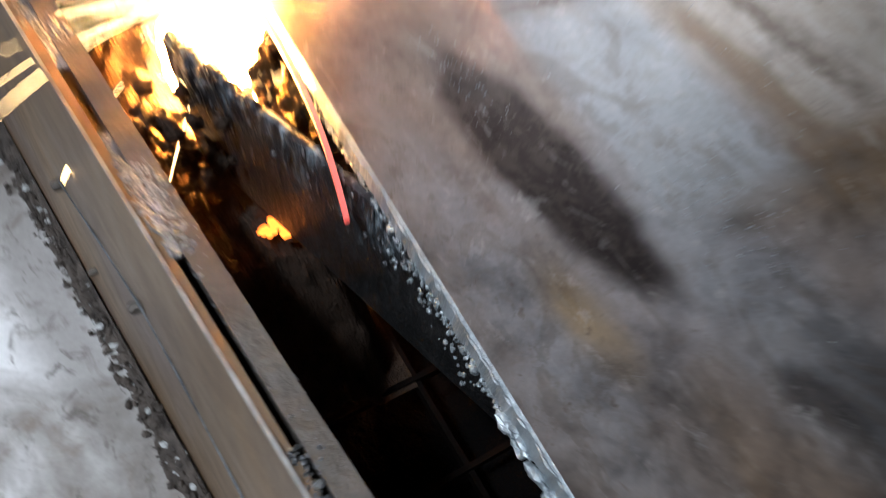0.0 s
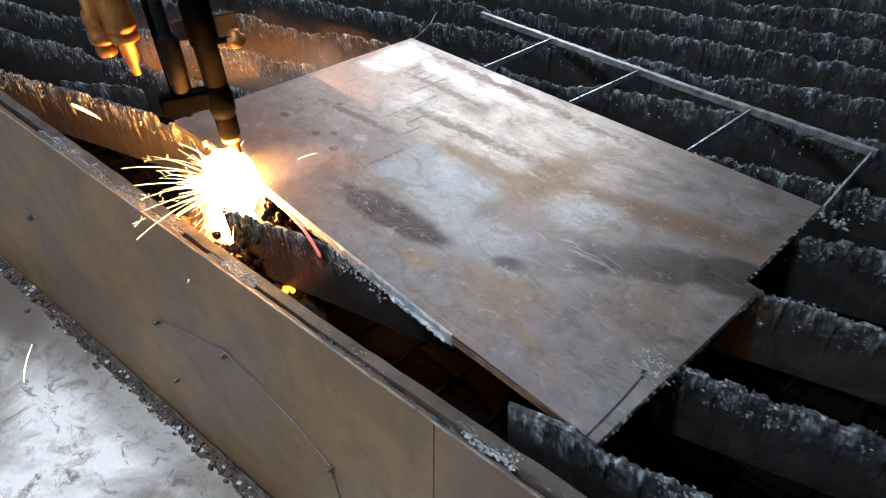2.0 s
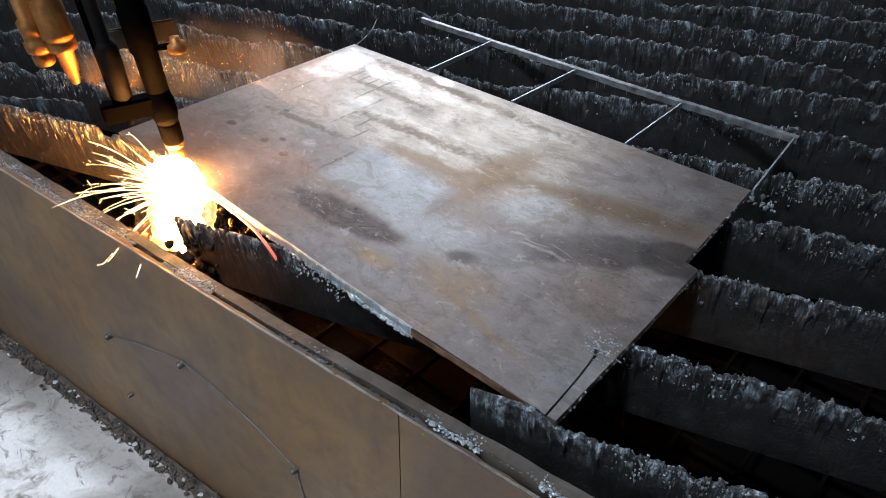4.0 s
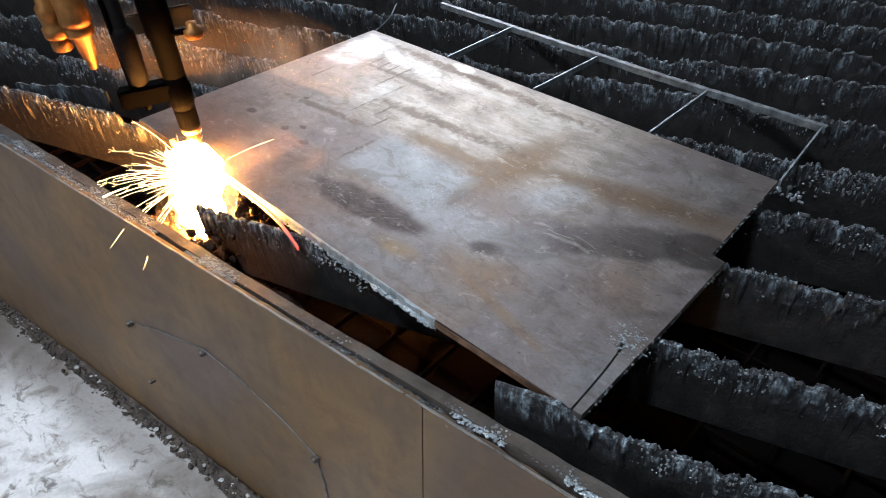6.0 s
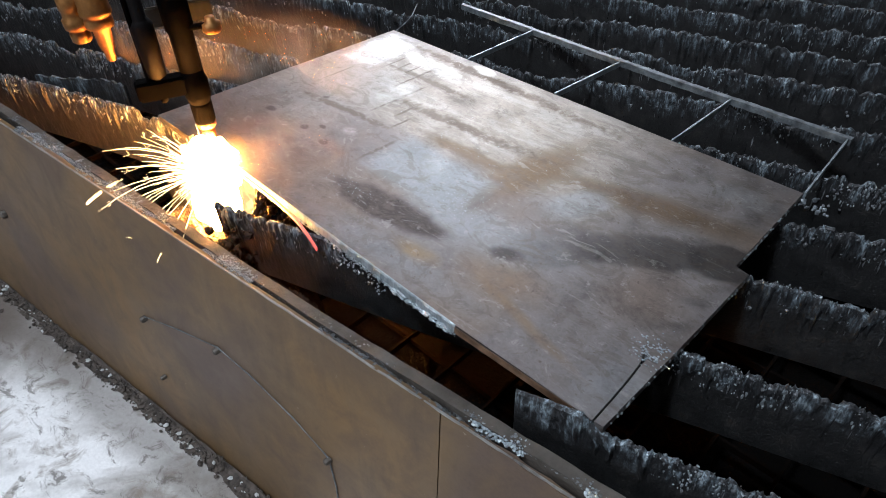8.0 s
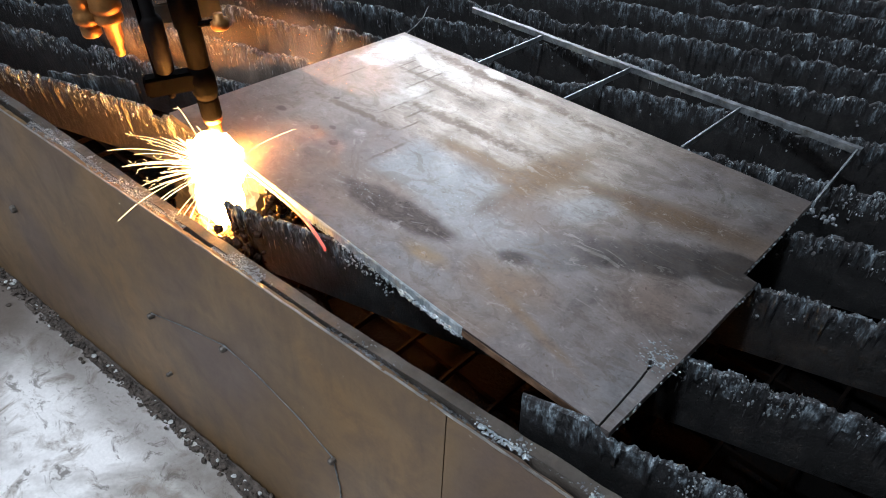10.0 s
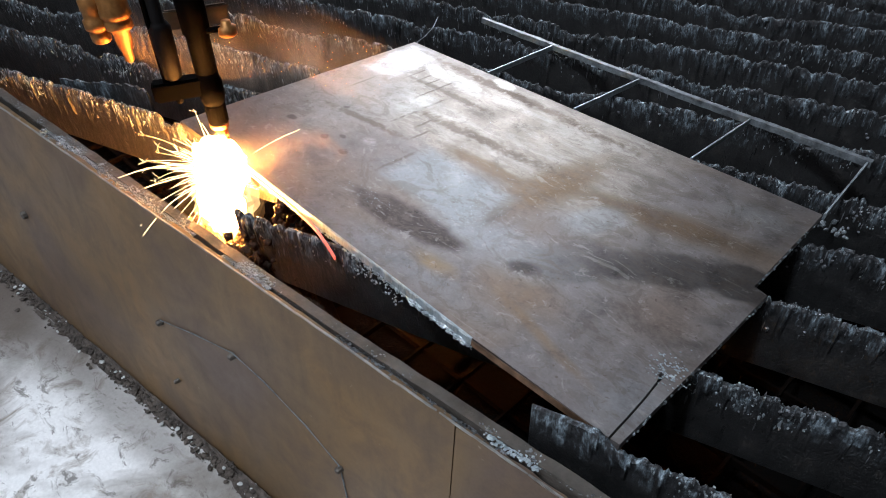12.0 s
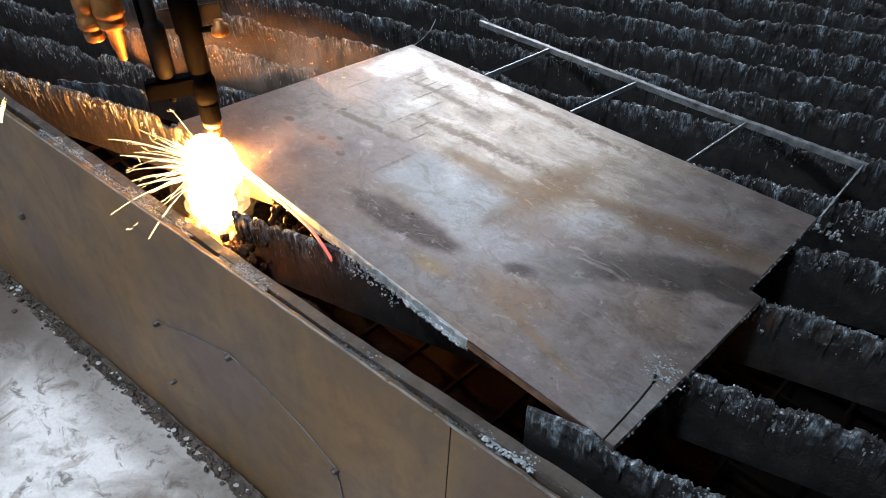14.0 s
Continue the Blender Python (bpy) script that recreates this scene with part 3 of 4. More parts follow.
    gy = np.maximum(gy, -0.53 + 0.1087 * gx)
    verts = np.stack([gx, gy, gz], -1).reshape(-1, 3)
    faces = [(r * n + k, r * n + k + 1, (r + 1) * n + k + 1, (r + 1) * n + k) for r in range(n - 1) for k in range(n - 1)]
    tagged(raw("slag_bed", verts, faces, M_SHADED_ASH, table, "slag and ash under the slats, blackened for the pit's shade"), kind="stuff")
    # crossed bars under the slats
    for k in range(30):
        y = -0.48 + k * 0.08
        part("grid_bar", box(bmesh.new(), (-2.9, y, -0.325), (1.45, y + 0.005, -0.313)), M_SHADED_GRID, table)
    for k in range(40):
        x = -2.3 + k * 0.09
        part("grid_bar", box(bmesh.new(), (x, panel_y(x) + 0.02, -0.319), (x + 0.005, 1.88, -0.307)), M_SHADED_GRID, table)
    return table


ANGLE = 17.5
DIR = Vector((math.cos(radians(ANGLE)), math.sin(radians(ANGLE)), 0))
NOR = Vector((-math.sin(radians(ANGLE)), math.cos(radians(ANGLE)), 0))


def slat(o, s0, s1, seed, fine, height=0.105, intact=0.0):
    """One support slat: thin upright sheet with a burnt ragged top and runs of frozen metal."""
    rng = random.Random(seed)
    n, m = max(8, int((s1 - s0) / fine)), 12
    s = np.linspace(0, s1 - s0, n)
    zero = s * 0
    bite = np.clip(lattice(s * 11, zero, seed + 6) - 0.62, 0, 1) * 0.05
    jag = (lattice(s * 95, zero, seed) - 0.5) * 0.010 + (lattice(s * 330, zero, seed + 1) - 0.5) * 0.008 + (lattice(s * 45, zero, seed + 5) - 0.6) * 0.005
    top = np.minimum(jag - 0.013 - bite, -0.0105)
    if intact:
        keep = np.clip((intact - s) / 0.02, 0, 1)
        top = top * (1 - keep) + (0.005 + 0.0006 * lattice(s * 200, zero, 3)) * keep
    verts, faces = [], []
    reach = 0.006 + 0.055 * lattice(s * 230, zero, seed + 2) ** 2
    for side in (-1, 1):
        fat = (0.005 * lattice(s * 330, zero, seed + 3 + side) ** 1.5 + 0.005 * lattice(s * 110, zero, seed + 13 + side) ** 2) * (0.3 + lattice(s * 12, zero, seed + 9))
        lean = 0.006 * (lattice(s * 3, zero, seed + 8) - 0.5)
        for r in range(m):
            v = (r / (m - 1)) ** 1.6
            z = top - v * (height + top + 0.012)
            down = top - z
            relief = fat * np.clip(1 - down / reach, 0, 1) ** 0.5
            relief = relief + 0.003 * (lattice(s * 160, z * 90, seed + 4) - 0.4) * np.clip(1 - down / 0.07, 0, 1)
            if r < 3:
                relief = relief * (0.1, 0.35, 0.7)[r]
            y = side * ((0.0022 if r else 0.0007) + np.maximum(relief, 0)) + lean * (0.4 + v)
            verts.append(np.stack([s, y, z], -1))
    verts = np.concatenate(verts)
    for r in range(m - 1):
        for k in range(n - 1):
            a = r * n + k
            faces.append((a, a + n, a + n + 1, a + 1))
            b = a + m * n
            faces.append((b, b + 1, b + n + 1, b + n))
    for k in range(n - 1):
        faces.append((k, k + 1, m * n + k + 1, m * n + k))
    for k in (0, n - 1):
        for r in range(m - 1):
            a, b = r * n + k, (m + r) * n + k
            faces.append((a, b, b + n, a + n))
    place = NOR * o + DIR * s0
    t = thing("support_slat", "burnt rusty support slat crusted with frozen slag", "slat", "slats of the cutting table", (place.x, place.y, TOP), ANGLE)
    raw("blade", verts, faces, M_SLAT, t, smooth=False)
    runs = []
    count = int((s1 - s0) * (1100 if fine < 0.004 else 420))
    for _ in range(count):
        x = rng.uniform(0, s1 - s0)
        dense = float(lattice(np.array(x * 8.0), np.array(3.0), seed))
        if dense < rng.uniform(0.15, 0.75):
            continue
        k = min(n - 1, int(x / (s1 - s0) * n))
        side = rng.choice((-1, -1, -1, 1))
        if intact and x < intact + 0.03:
            continue
        wide = 0.0005 + 0.0022 * rng.random() ** 2.5
        long = wide * rng.choice((0.8, 1.0, 1.6, 3.0, 6.0, 9.0))
        if long > 2.5 * wide:
            wide, long = wide * 0.5, min(long * 0.6, 0.008)
        z = top[k] - rng.random() ** 2 * 0.04 - long * 0.7
        runs.append(((x, side * rng.uniform(0.002, 0.0055), min(z, -0.0115 - long)), wide, long))
    drops("slag_crust", runs, seed, M_CRUST, t, "grey runs and beads of frozen slag")
    # Bright bluish beads put the slag's glints into the colour.
    runs = []
    for _ in range(int((s1 - s0) * (3600 if fine < 0.003 else 1100))):
        x = rng.uniform(0, s1 - s0)
        if float(lattice(np.array(x * 13.0), np.array(7.0), seed)) * 0.55 + float(lattice(np.array(x * 95.0), np.array(2.0), seed)) * 0.45 < rng.uniform(0.35, 0.8) or (intact and x < intact + 0.03):
            continue
        k = min(n - 1, int(x / (s1 - s0) * n))
        w = 0.0004 + 0.0012 * rng.random() ** 2
        h = w * rng.uniform(0.6, 3.5)
        runs.append(((x, rng.choice((-1, -1, 1)) * rng.uniform(0.0018, 0.0032), min(top[k] - 0.034 * rng.random() ** 1.6, -0.0112 - h)), w, h))
    drops("slag_glint", runs, seed + 1, M_CUT, t, "flecks of frozen metal, coloured bluish bright as glints")
    return t


BALL = [(0.0, 0.0, 1.0)] + [(0.94 * math.cos(a), 0.94 * math.sin(a), 0.36) for a in (0.1, 1.36, 2.61, 3.87, 5.13)] + [(0.8 * math.cos(a), 0.8 * math.sin(a), -0.45) for a in (0.7, 1.96, 3.22, 4.47, 5.73)] + [(0.0, 0.0, -1.25)]
BALL_FACES = [(0, 1 + k, 1 + (k + 1) % 5) for k in range(5)] + [(1 + k, 6 + k, 1 + (k + 1) % 5) for k in range(5)] + [(1 + (k + 1) % 5, 6 + k, 6 + (k + 1) % 5) for k in range(5)] + [(6 + k, 11, 6 + (k + 1) % 5) for k in range(5)]


def drops(name, runs, seed, material, parent, label):
    """Many small drop-shaped beads in one mesh: place, half width and half length of each."""
    rng = random.Random(seed)
    verts, faces = [], []
    for (x, y, z), w, h in runs:
        base = len(verts)
        turn, sk = rng.uniform(0, 6.28), rng.uniform(0.6, 1.2)
        ca, sa = math.cos(turn), math.sin(turn)
        for bx, by, bz in BALL:
            k = rng.uniform(0.75, 1.25)
            verts.append((x + w * k * (bx * ca - by * sa), y + w * k * sk * (bx * sa + by * ca), z + h * k * bz))
        faces += [tuple(base + q for q in f) for f in BALL_FACES]
    return tagged(raw(name, verts, faces, material, parent, label, smooth=False), kind="stuff")


def slats():
    offsets = [-0.44, -0.313, -0.168, -0.043, 0.078, 0.213, 0.335, 0.448, 0.558, 0.675, 0.78, 0.90, 1.02, 1.14, 1.26, 1.38, 1.50]
    for k, o in enumerate(offsets):
        s0 = max((-0.492 - 0.9832 * o) / 0.2072, -2.3)
        s1 = min(1.5, (1.85 - 0.9537 * o) / 0.3007)
        if k == 0:
            s0 = -0.213
        if k == 1:
            s0 = -0.685  # burnt away beside the fire
        slat(o, s0, s1, 31 + k * 7, 0.002 if k < 5 else 0.004, intact=0.085 if k == 0 else 0.0)
    # Heap added under the jet to keep its light off the pit.
    t = thing("light_block_heap", "brown slag heap added to keep the jet's light off the pit", "slag")
    n = 70
    gx, gy = np.meshgrid(np.linspace(-0.84, -0.40, n), np.linspace(-0.575, -0.40, n))
    e = np.sqrt(((gx + 0.62) / 0.175) ** 2 + ((gy + 0.485) / 0.075) ** 4)
    gz = -0.108 - 0.05 * e ** 2 - 0.22 * np.clip(e - 0.85, 0, 1) + 0.022 * (lattice(gx * 60, gy * 60, 4) - 0.5) + 0.012 * (lattice(gx * 160, gy * 160, 5) - 0.5)
    gz = np.maximum(gz, -0.31)
    gy = np.maximum(gy, np.minimum(-0.493 + 0.098 * gx, -0.4))
    verts = np.stack([gx, gy, gz], -1).reshape(-1, 3)
    faces = [(r * n + k, r * n + k + 1, (r + 1) * n + k + 1, (r + 1) * n + k) for r in range(n - 1) for k in range(n - 1)]
    raw("mound", verts, faces, M_CLOT, t, smooth=False)
    t = thing("slag_mass", "brown burnt slag clot fused to a slat end", "slag")
    rng = random.Random(77)
    bm = bmesh.new()
    for _ in range(170):
        f = rng.random()
        lump(bm, (-0.535 + rng.gauss(0, 0.010) + 0.012 * f, -0.545 + 0.085 * f, -0.034 - 0.012 * f - 0.10 * rng.random()), rng.uniform(0.003, 0.007), rng.uniform(0, 90), 1, (1, 1, 1.1))
    tagged(part("clot", bm, M_CLOT, t, smooth=False), kind="stuff")
    # a broken slat end leaning between two slats
    t = thing("slat_offcut", "bent burnt slat end lying between two slats", "scrap metal")
    n = 40
    verts, faces = [], []
    for k in range(n):
        f = k / (n - 1)
        x, y = -1.115 + 0.155 * f, -0.508 + 0.085 * math.sin(f * 1.5)
        z = -0.013 - 0.008 * float(lattice(np.array(f * 20), np.array(0.0), 3))
        for dy, h in ((-0.002, z), (0.002, z), (0.002, z - 0.06), (-0.002, z - 0.06)):
            verts.append((x, y + dy, h))
    for k in range(n - 1):
        for q in range(4):
            faces.append((4 * k + q, 4 * k + (q + 1) % 4, 4 * k + 4 + (q + 1) % 4, 4 * k + 4 + q))
    faces += [(0, 1, 2, 3), tuple(4 * n - 4 + q for q in (3, 2, 1, 0))]
    raw("blade", verts, faces, M_SLAT, t, smooth=False)


# ---- work on the table ----
def cut_y(x):
    """The line of the cut, which runs in from the old edge."""
    return -0.4585 + max(0.0, -0.172 - x) * 0.036


def old_y(x):
    return -0.4585 + max(0.0, -0.172 - x) * 0.0206


def workpiece():
    plate = thing("steel_plate", "grey hot-rolled steel plate with rust blooms being flame cut", "steel plate")
    kerf = [(-0.0008, -0.4605), (-0.0012, -0.43), (-0.0022, -0.40), (-0.0042, -0.375), (-0.0075, -0.365), (-0.0075, -0.361), (-0.0040, -0.3595), (-0.0020, -0.364), (-0.0020, -0.374), (-0.0001, -0.40), (0.0009, -0.43), (0.0014, -0.4605)]
    outline = [(-0.75, 0), (0, 0), (0.0, -0.182), (0.0172, -0.186), (0.0155, -0.30), (0.0110, -0.460)]
    cut = [(x, cut_y(x)) for x in (-0.172, -0.30, -0.45, -0.60, -0.712)]
    outline = outline + kerf[::-1] + cut + [(-0.712, old_y(-0.712)), (-0.803, -0.4455)]
    bm = bmesh.new()
    prism(bm, outline[::-1], -0.010, 0.0)
    bmesh.ops.recalc_face_normals(bm, faces=bm.faces)
    bmesh.ops.triangulate(bm, faces=[f for f in bm.faces if len(f.verts) > 4])
    part("sheet", bm, M_PLATE, plate)
    # fresh cut face with drag lines and dross
    n = 260
    xs = np.linspace(-0.70, -0.172, n)
    line = np.array([cut_y(x) for x in xs])
    verts, faces = [], []
    for r, z in enumerate((-0.0002, -0.003, -0.0065, -0.0095)):
        y = line - 0.0006 - 0.0012 * lattice(xs * 420, xs * 0 + r * 0.3, 3) - 0.0005 * r
        verts.append(np.stack([xs, y, xs * 0 + z], -1))
    verts = np.concatenate(verts)
    for r in range(3):
        for k in range(n - 1):
            a = r * n + k
            faces.append((a, a + n, a + n + 1, a + 1))
    raw("cut_face", verts, faces, M_CUT, plate, "bluish fresh cut edge with drag lines", smooth=False)
    # Sloping bright strip added for the line of sky light on the edge.
    verts, faces = [], []
    for k, x in enumerate(xs):
        w = 0.0012 + 0.0012 * float(lattice(np.array(x * 200), np.array(0.0), 14))
        verts += [(x, cut_y(x) + 0.0004, 0.0004), (x, cut_y(x) - w, -0.0003 - w * 0.7)]
    faces = [(2 * k, 2 * k + 1, 2 * k + 3, 2 * k + 2) for k in range(n - 1)]
    raw("cut_edge_glint", verts, faces, M_CUT, plate, "bright strip for the sky's glint along the cut", smooth=False)
    rng = random.Random(5)
    bm = bmesh.new()
    for _ in range(560):
        x = rng.uniform(-0.56, -0.17)
        lump(bm, (x, cut_y(x) - 0.001 - rng.uniform(0, 0.003), -0.0100 - rng.uniform(0, 0.004)), rng.uniform(0.0005, 0.0013), rng.uniform(0, 50), 1, (1.1, 1, 1.2))
    for _ in range(150):
        x = rng.uniform(-0.27, -0.18)
        lump(bm, (x, cut_y(x) - 0.002 - rng.uniform(0, 0.003), -0.009 - rng.uniform(0, 0.005)), rng.uniform(0.0007, 0.0023), rng.uniform(0, 50), 1, (1.8, 1, 0.9))
    for _ in range(130):
        x = rng.uniform(-0.42, -0.29)
        d = rng.random()
        lump(bm, (x, cut_y(x) + 0.004 - 0.008 * rng.random(), -0.010 - 0.030 * d), rng.uniform(0.0005, 0.0021) * (1.1 - 0.5 * d), rng.uniform(0, 50), 1, (1.2, 1, 1.2))
    tagged(part("dross", bm, M_CUT, plate, "beads of dross along the lower edge", smooth=False), kind="stuff")
    bm = bmesh.new()
    box(bm, (-0.171, -0.4612, -0.0098), (-0.0025, -0.4606, -0.0006))
    part("old_edge", bm, M_RUSTEDGE, plate, "rust-brown old sheared edge")
    # Unseen curtain of lumps, added to stop the jet's light reaching the right.
    bm = bmesh.new()
    for _ in range(260):
        f, g = rng.random(), rng.random()
        lump(bm, (-0.535 + rng.gauss(0, 0.006), -0.462 + 0.125 * f, -0.016 - 0.11 * g), rng.uniform(0.003, 0.007), rng.uniform(0, 90), 1, (0.8, 1, 1.4))
    tagged(part("light_curtain", bm, M_CLOT, plate, "brown dross curtain added to hold back the jet's light"), kind="stuff")
    # pierce spatter at the end of the kerf
    bm = bmesh.new()
    for _ in range(130):
        a, d = rng.choice((0.9, 1.9, 3.3, 4.4, 5.6)) + rng.gauss(0, 0.5), 0.005 + abs(rng.gauss(0, 0.009))
        lump(bm, (-0.002 + d * math.cos(a), -0.354 + d * math.sin(a), 0.0005), rng.uniform(0.0004, 0.0011), rng.uniform(0, 50), 1, (1.5, 1.1, 0.5))
    tagged(part("pierce_spatter", bm, M_CUT, plate, "silvery spatter round the pierce hole", smooth=True), kind="stuff")
    bm = bmesh.new()
    for _ in range(120):
        y = rng.uniform(-0.45, -0.01)
        x = 0.0 if y > -0.187 else 0.0172 - 0.0226 * (-0.187 - y)
        lump(bm, (x + 0.0005, y, -0.001 - rng.uniform(0, 0.008)), rng.uniform(0.0004, 0.0018), rng.uniform(0, 50), 1)
    tagged(part("dross", bm, M_CUT, plate, "small dross beads on the short edge", smooth=True), kind="stuff")
    # loose grit on the plate
    bm = bmesh.new()
    for cx, cy, sx, sy, c in ((-0.30, -0.30, 0.05, 0.03, 110), (-0.44, -0.37, 0.05, 0.012, 60), (-0.35, -0.2, 0.2, 0.14, 60)):
        for _ in range(c):
            lump(bm, (rng.gauss(cx, sx * 0.5), max(-0.45, rng.gauss(cy, sy * 0.5)), 0.0004), rng.uniform(0.0002, 0.0006), rng.uniform(0, 50), 1)
    tagged(part("grit", bm, M_CUT, plate, "loose slag grit on the plate", smooth=True), kind="stuff")
    return plate


def scrap_frame():
    t = thing("scrap_skeleton", "thin ladder of leftover cut steel strips", "scrap metal")
    bm = bmesh.new()
    last = None
    for k in range(160):
        x = -0.736 + k * 0.735 / 159
        wob = 0.002 * float(lattice(np.array(x * 30), np.array(0.0), 6))
        y = 0.168 + 0.004 * math.sin(x * 5) + wob
        w = 0.0032 + 0.002 * float(lattice(np.array(x * 90), np.array(1.0), 2))
        ring = [bm.verts.new(p) for p in ((x, y - w, -0.010), (x, y - w, 0.0), (x, y + w, 0.0), (x, y + w, -0.010))]
        if last:
            for q in range(4):
                bm.faces.new((last[q], ring[q], ring[(q + 1) % 4], last[(q + 1) % 4]))
        else:
            bm.faces.new(ring)
        last = ring
    bm.faces.new(last[::-1])
    part("rail", bm, M_SCRAP, t)
    rng = random.Random(8)
    runs = [((-0.736 + 0.73 * rng.random(), 0.170 + rng.uniform(-0.005, 0.005) + 0.002, -0.001 - 0.008 * rng.random()), rng.uniform(0.0006, 0.0018), rng.uniform(0.0005, 0.0014)) for _ in range(420)]
    drops("dross", runs, 3, M_CUT, t, "fine dross on the strip")
    for x0, x1 in ((-0.559, -0.572), (-0.372, -0.39), (-0.178, -0.186), (-0.006, 0.001)):
        bm = bmesh.new()
        last = None
        for k in range(40):
            f = k / 39
            x, y = x0 + (x1 - x0) * f, 0.165 - 0.160 * f
            w = 0.0009 + 0.0008 * float(lattice(np.array(f * 30), np.array(x0 * 9), 3))
            ring = [bm.verts.new(p) for p in ((x - w, y, -0.010), (x - w, y, -0.001), (x + w, y, -0.001), (x + w, y, -0.010))]
            if last:
                for q in range(4):
                    bm.faces.new((last[q], ring[q], ring[(q + 1) % 4], last[(q + 1) % 4]))
            else:
                bm.faces.new(ring)
            last = ring
        bm.faces.new(last[::-1])
        part("rung", bm, M_CUT, t)
    bm = bmesh.new()
    tube(bm, [(-0.748, 0.004, -0.002), (-0.752, 0.03, 0.002), (-0.762, 0.06, 0.006), (-0.781, 0.092, 0.012)], 0.0016, 6, [1, 0.9, 0.8, 0.5])
    w = thing("scrap_curl", "thin curled sliver of steel at the plate's corner", "scrap metal")
    part("sliver", bm, M_SCRAP, w)
    bm = bmesh.new()
    rng = random.Random(9)
    for _ in range(24):
        lump(bm, (0.022 + rng.uniform(-0.02, 0.02), 0.002 + rng.uniform(-0.012, 0.012), -0.012), rng.uniform(0.0012, 0.0036), rng.uniform(0, 50), 1)
    s = thing("slag_lump", "silvery lump of slag beside the plate's corner", "slag")
    part("clot", bm, M_SCRAP, s, smooth=False)


def hot_strip():
    t = thing("hot_offcut", "glowing offcut sliver curling away from the cut", "offcut")
    m, nt, bs = nodes_of("red_hot_steel")
    v = coords(nt)
    sep = nt.nodes.new("ShaderNodeSeparateXYZ")
    nt.links.new(v, sep.inputs[0])
    mr = nt.nodes.new("ShaderNodeMapRange")
    mr.inputs[1].default_value, mr.inputs[2].default_value = -0.62, -0.385
    nt.links.new(sep.outputs[0], mr.inputs[0])
    col = ramp(nt, mr.outputs[0], [(0.0, (1.0, 0.55, 0.25)), (0.45, (1.0, 0.22, 0.12)), (1.0, (0.9, 0.12, 0.10))])
    nt.links.new(col, bs.inputs["Emission Color"])
    st = nt.nodes.new("ShaderNodeMapRange")
    st.inputs[1].default_value, st.inputs[2].default_value, st.inputs[3].default_value, st.inputs[4].default_value = -0.62, -0.385, 2.4, 0.8
    nt.links.new(sep.outputs[0], st.inputs[0])
    nt.links.new(st.outputs[0], bs.inputs["Emission Strength"])
    bs.inputs["Base Color"].default_value = (0.2, 0.1, 0.09, 1)
    bm = bmesh.new()
    last = None
    for k in range(50):
        f = k / 49
        x = -0.708 + 0.316 * f
        y = old_y(x) + 0.004 * (1 - f) - 0.0022 * f - 0.0125 * max(0.0, f - 0.55) ** 2 / 0.2025
        z = -0.001 - 0.014 * max(0.0, f - 0.8) ** 2 / 0.04
        ring = [bm.verts.new(p) for p in ((x, y - 0.0018, z - 0.0045), (x, y - 0.0018, z), (x, y + 0.0010, z), (x, y + 0.0010, z - 0.0045))]
        if last:
            for q in range(4):
                bm.faces.new((last[q], ring[q], ring[(q + 1) % 4], last[(q + 1) % 4]))
        else:
            bm.faces.new(ring)
        last = ring
    bm.faces.new(last[::-1])
    part("sliver", bm, m, t)


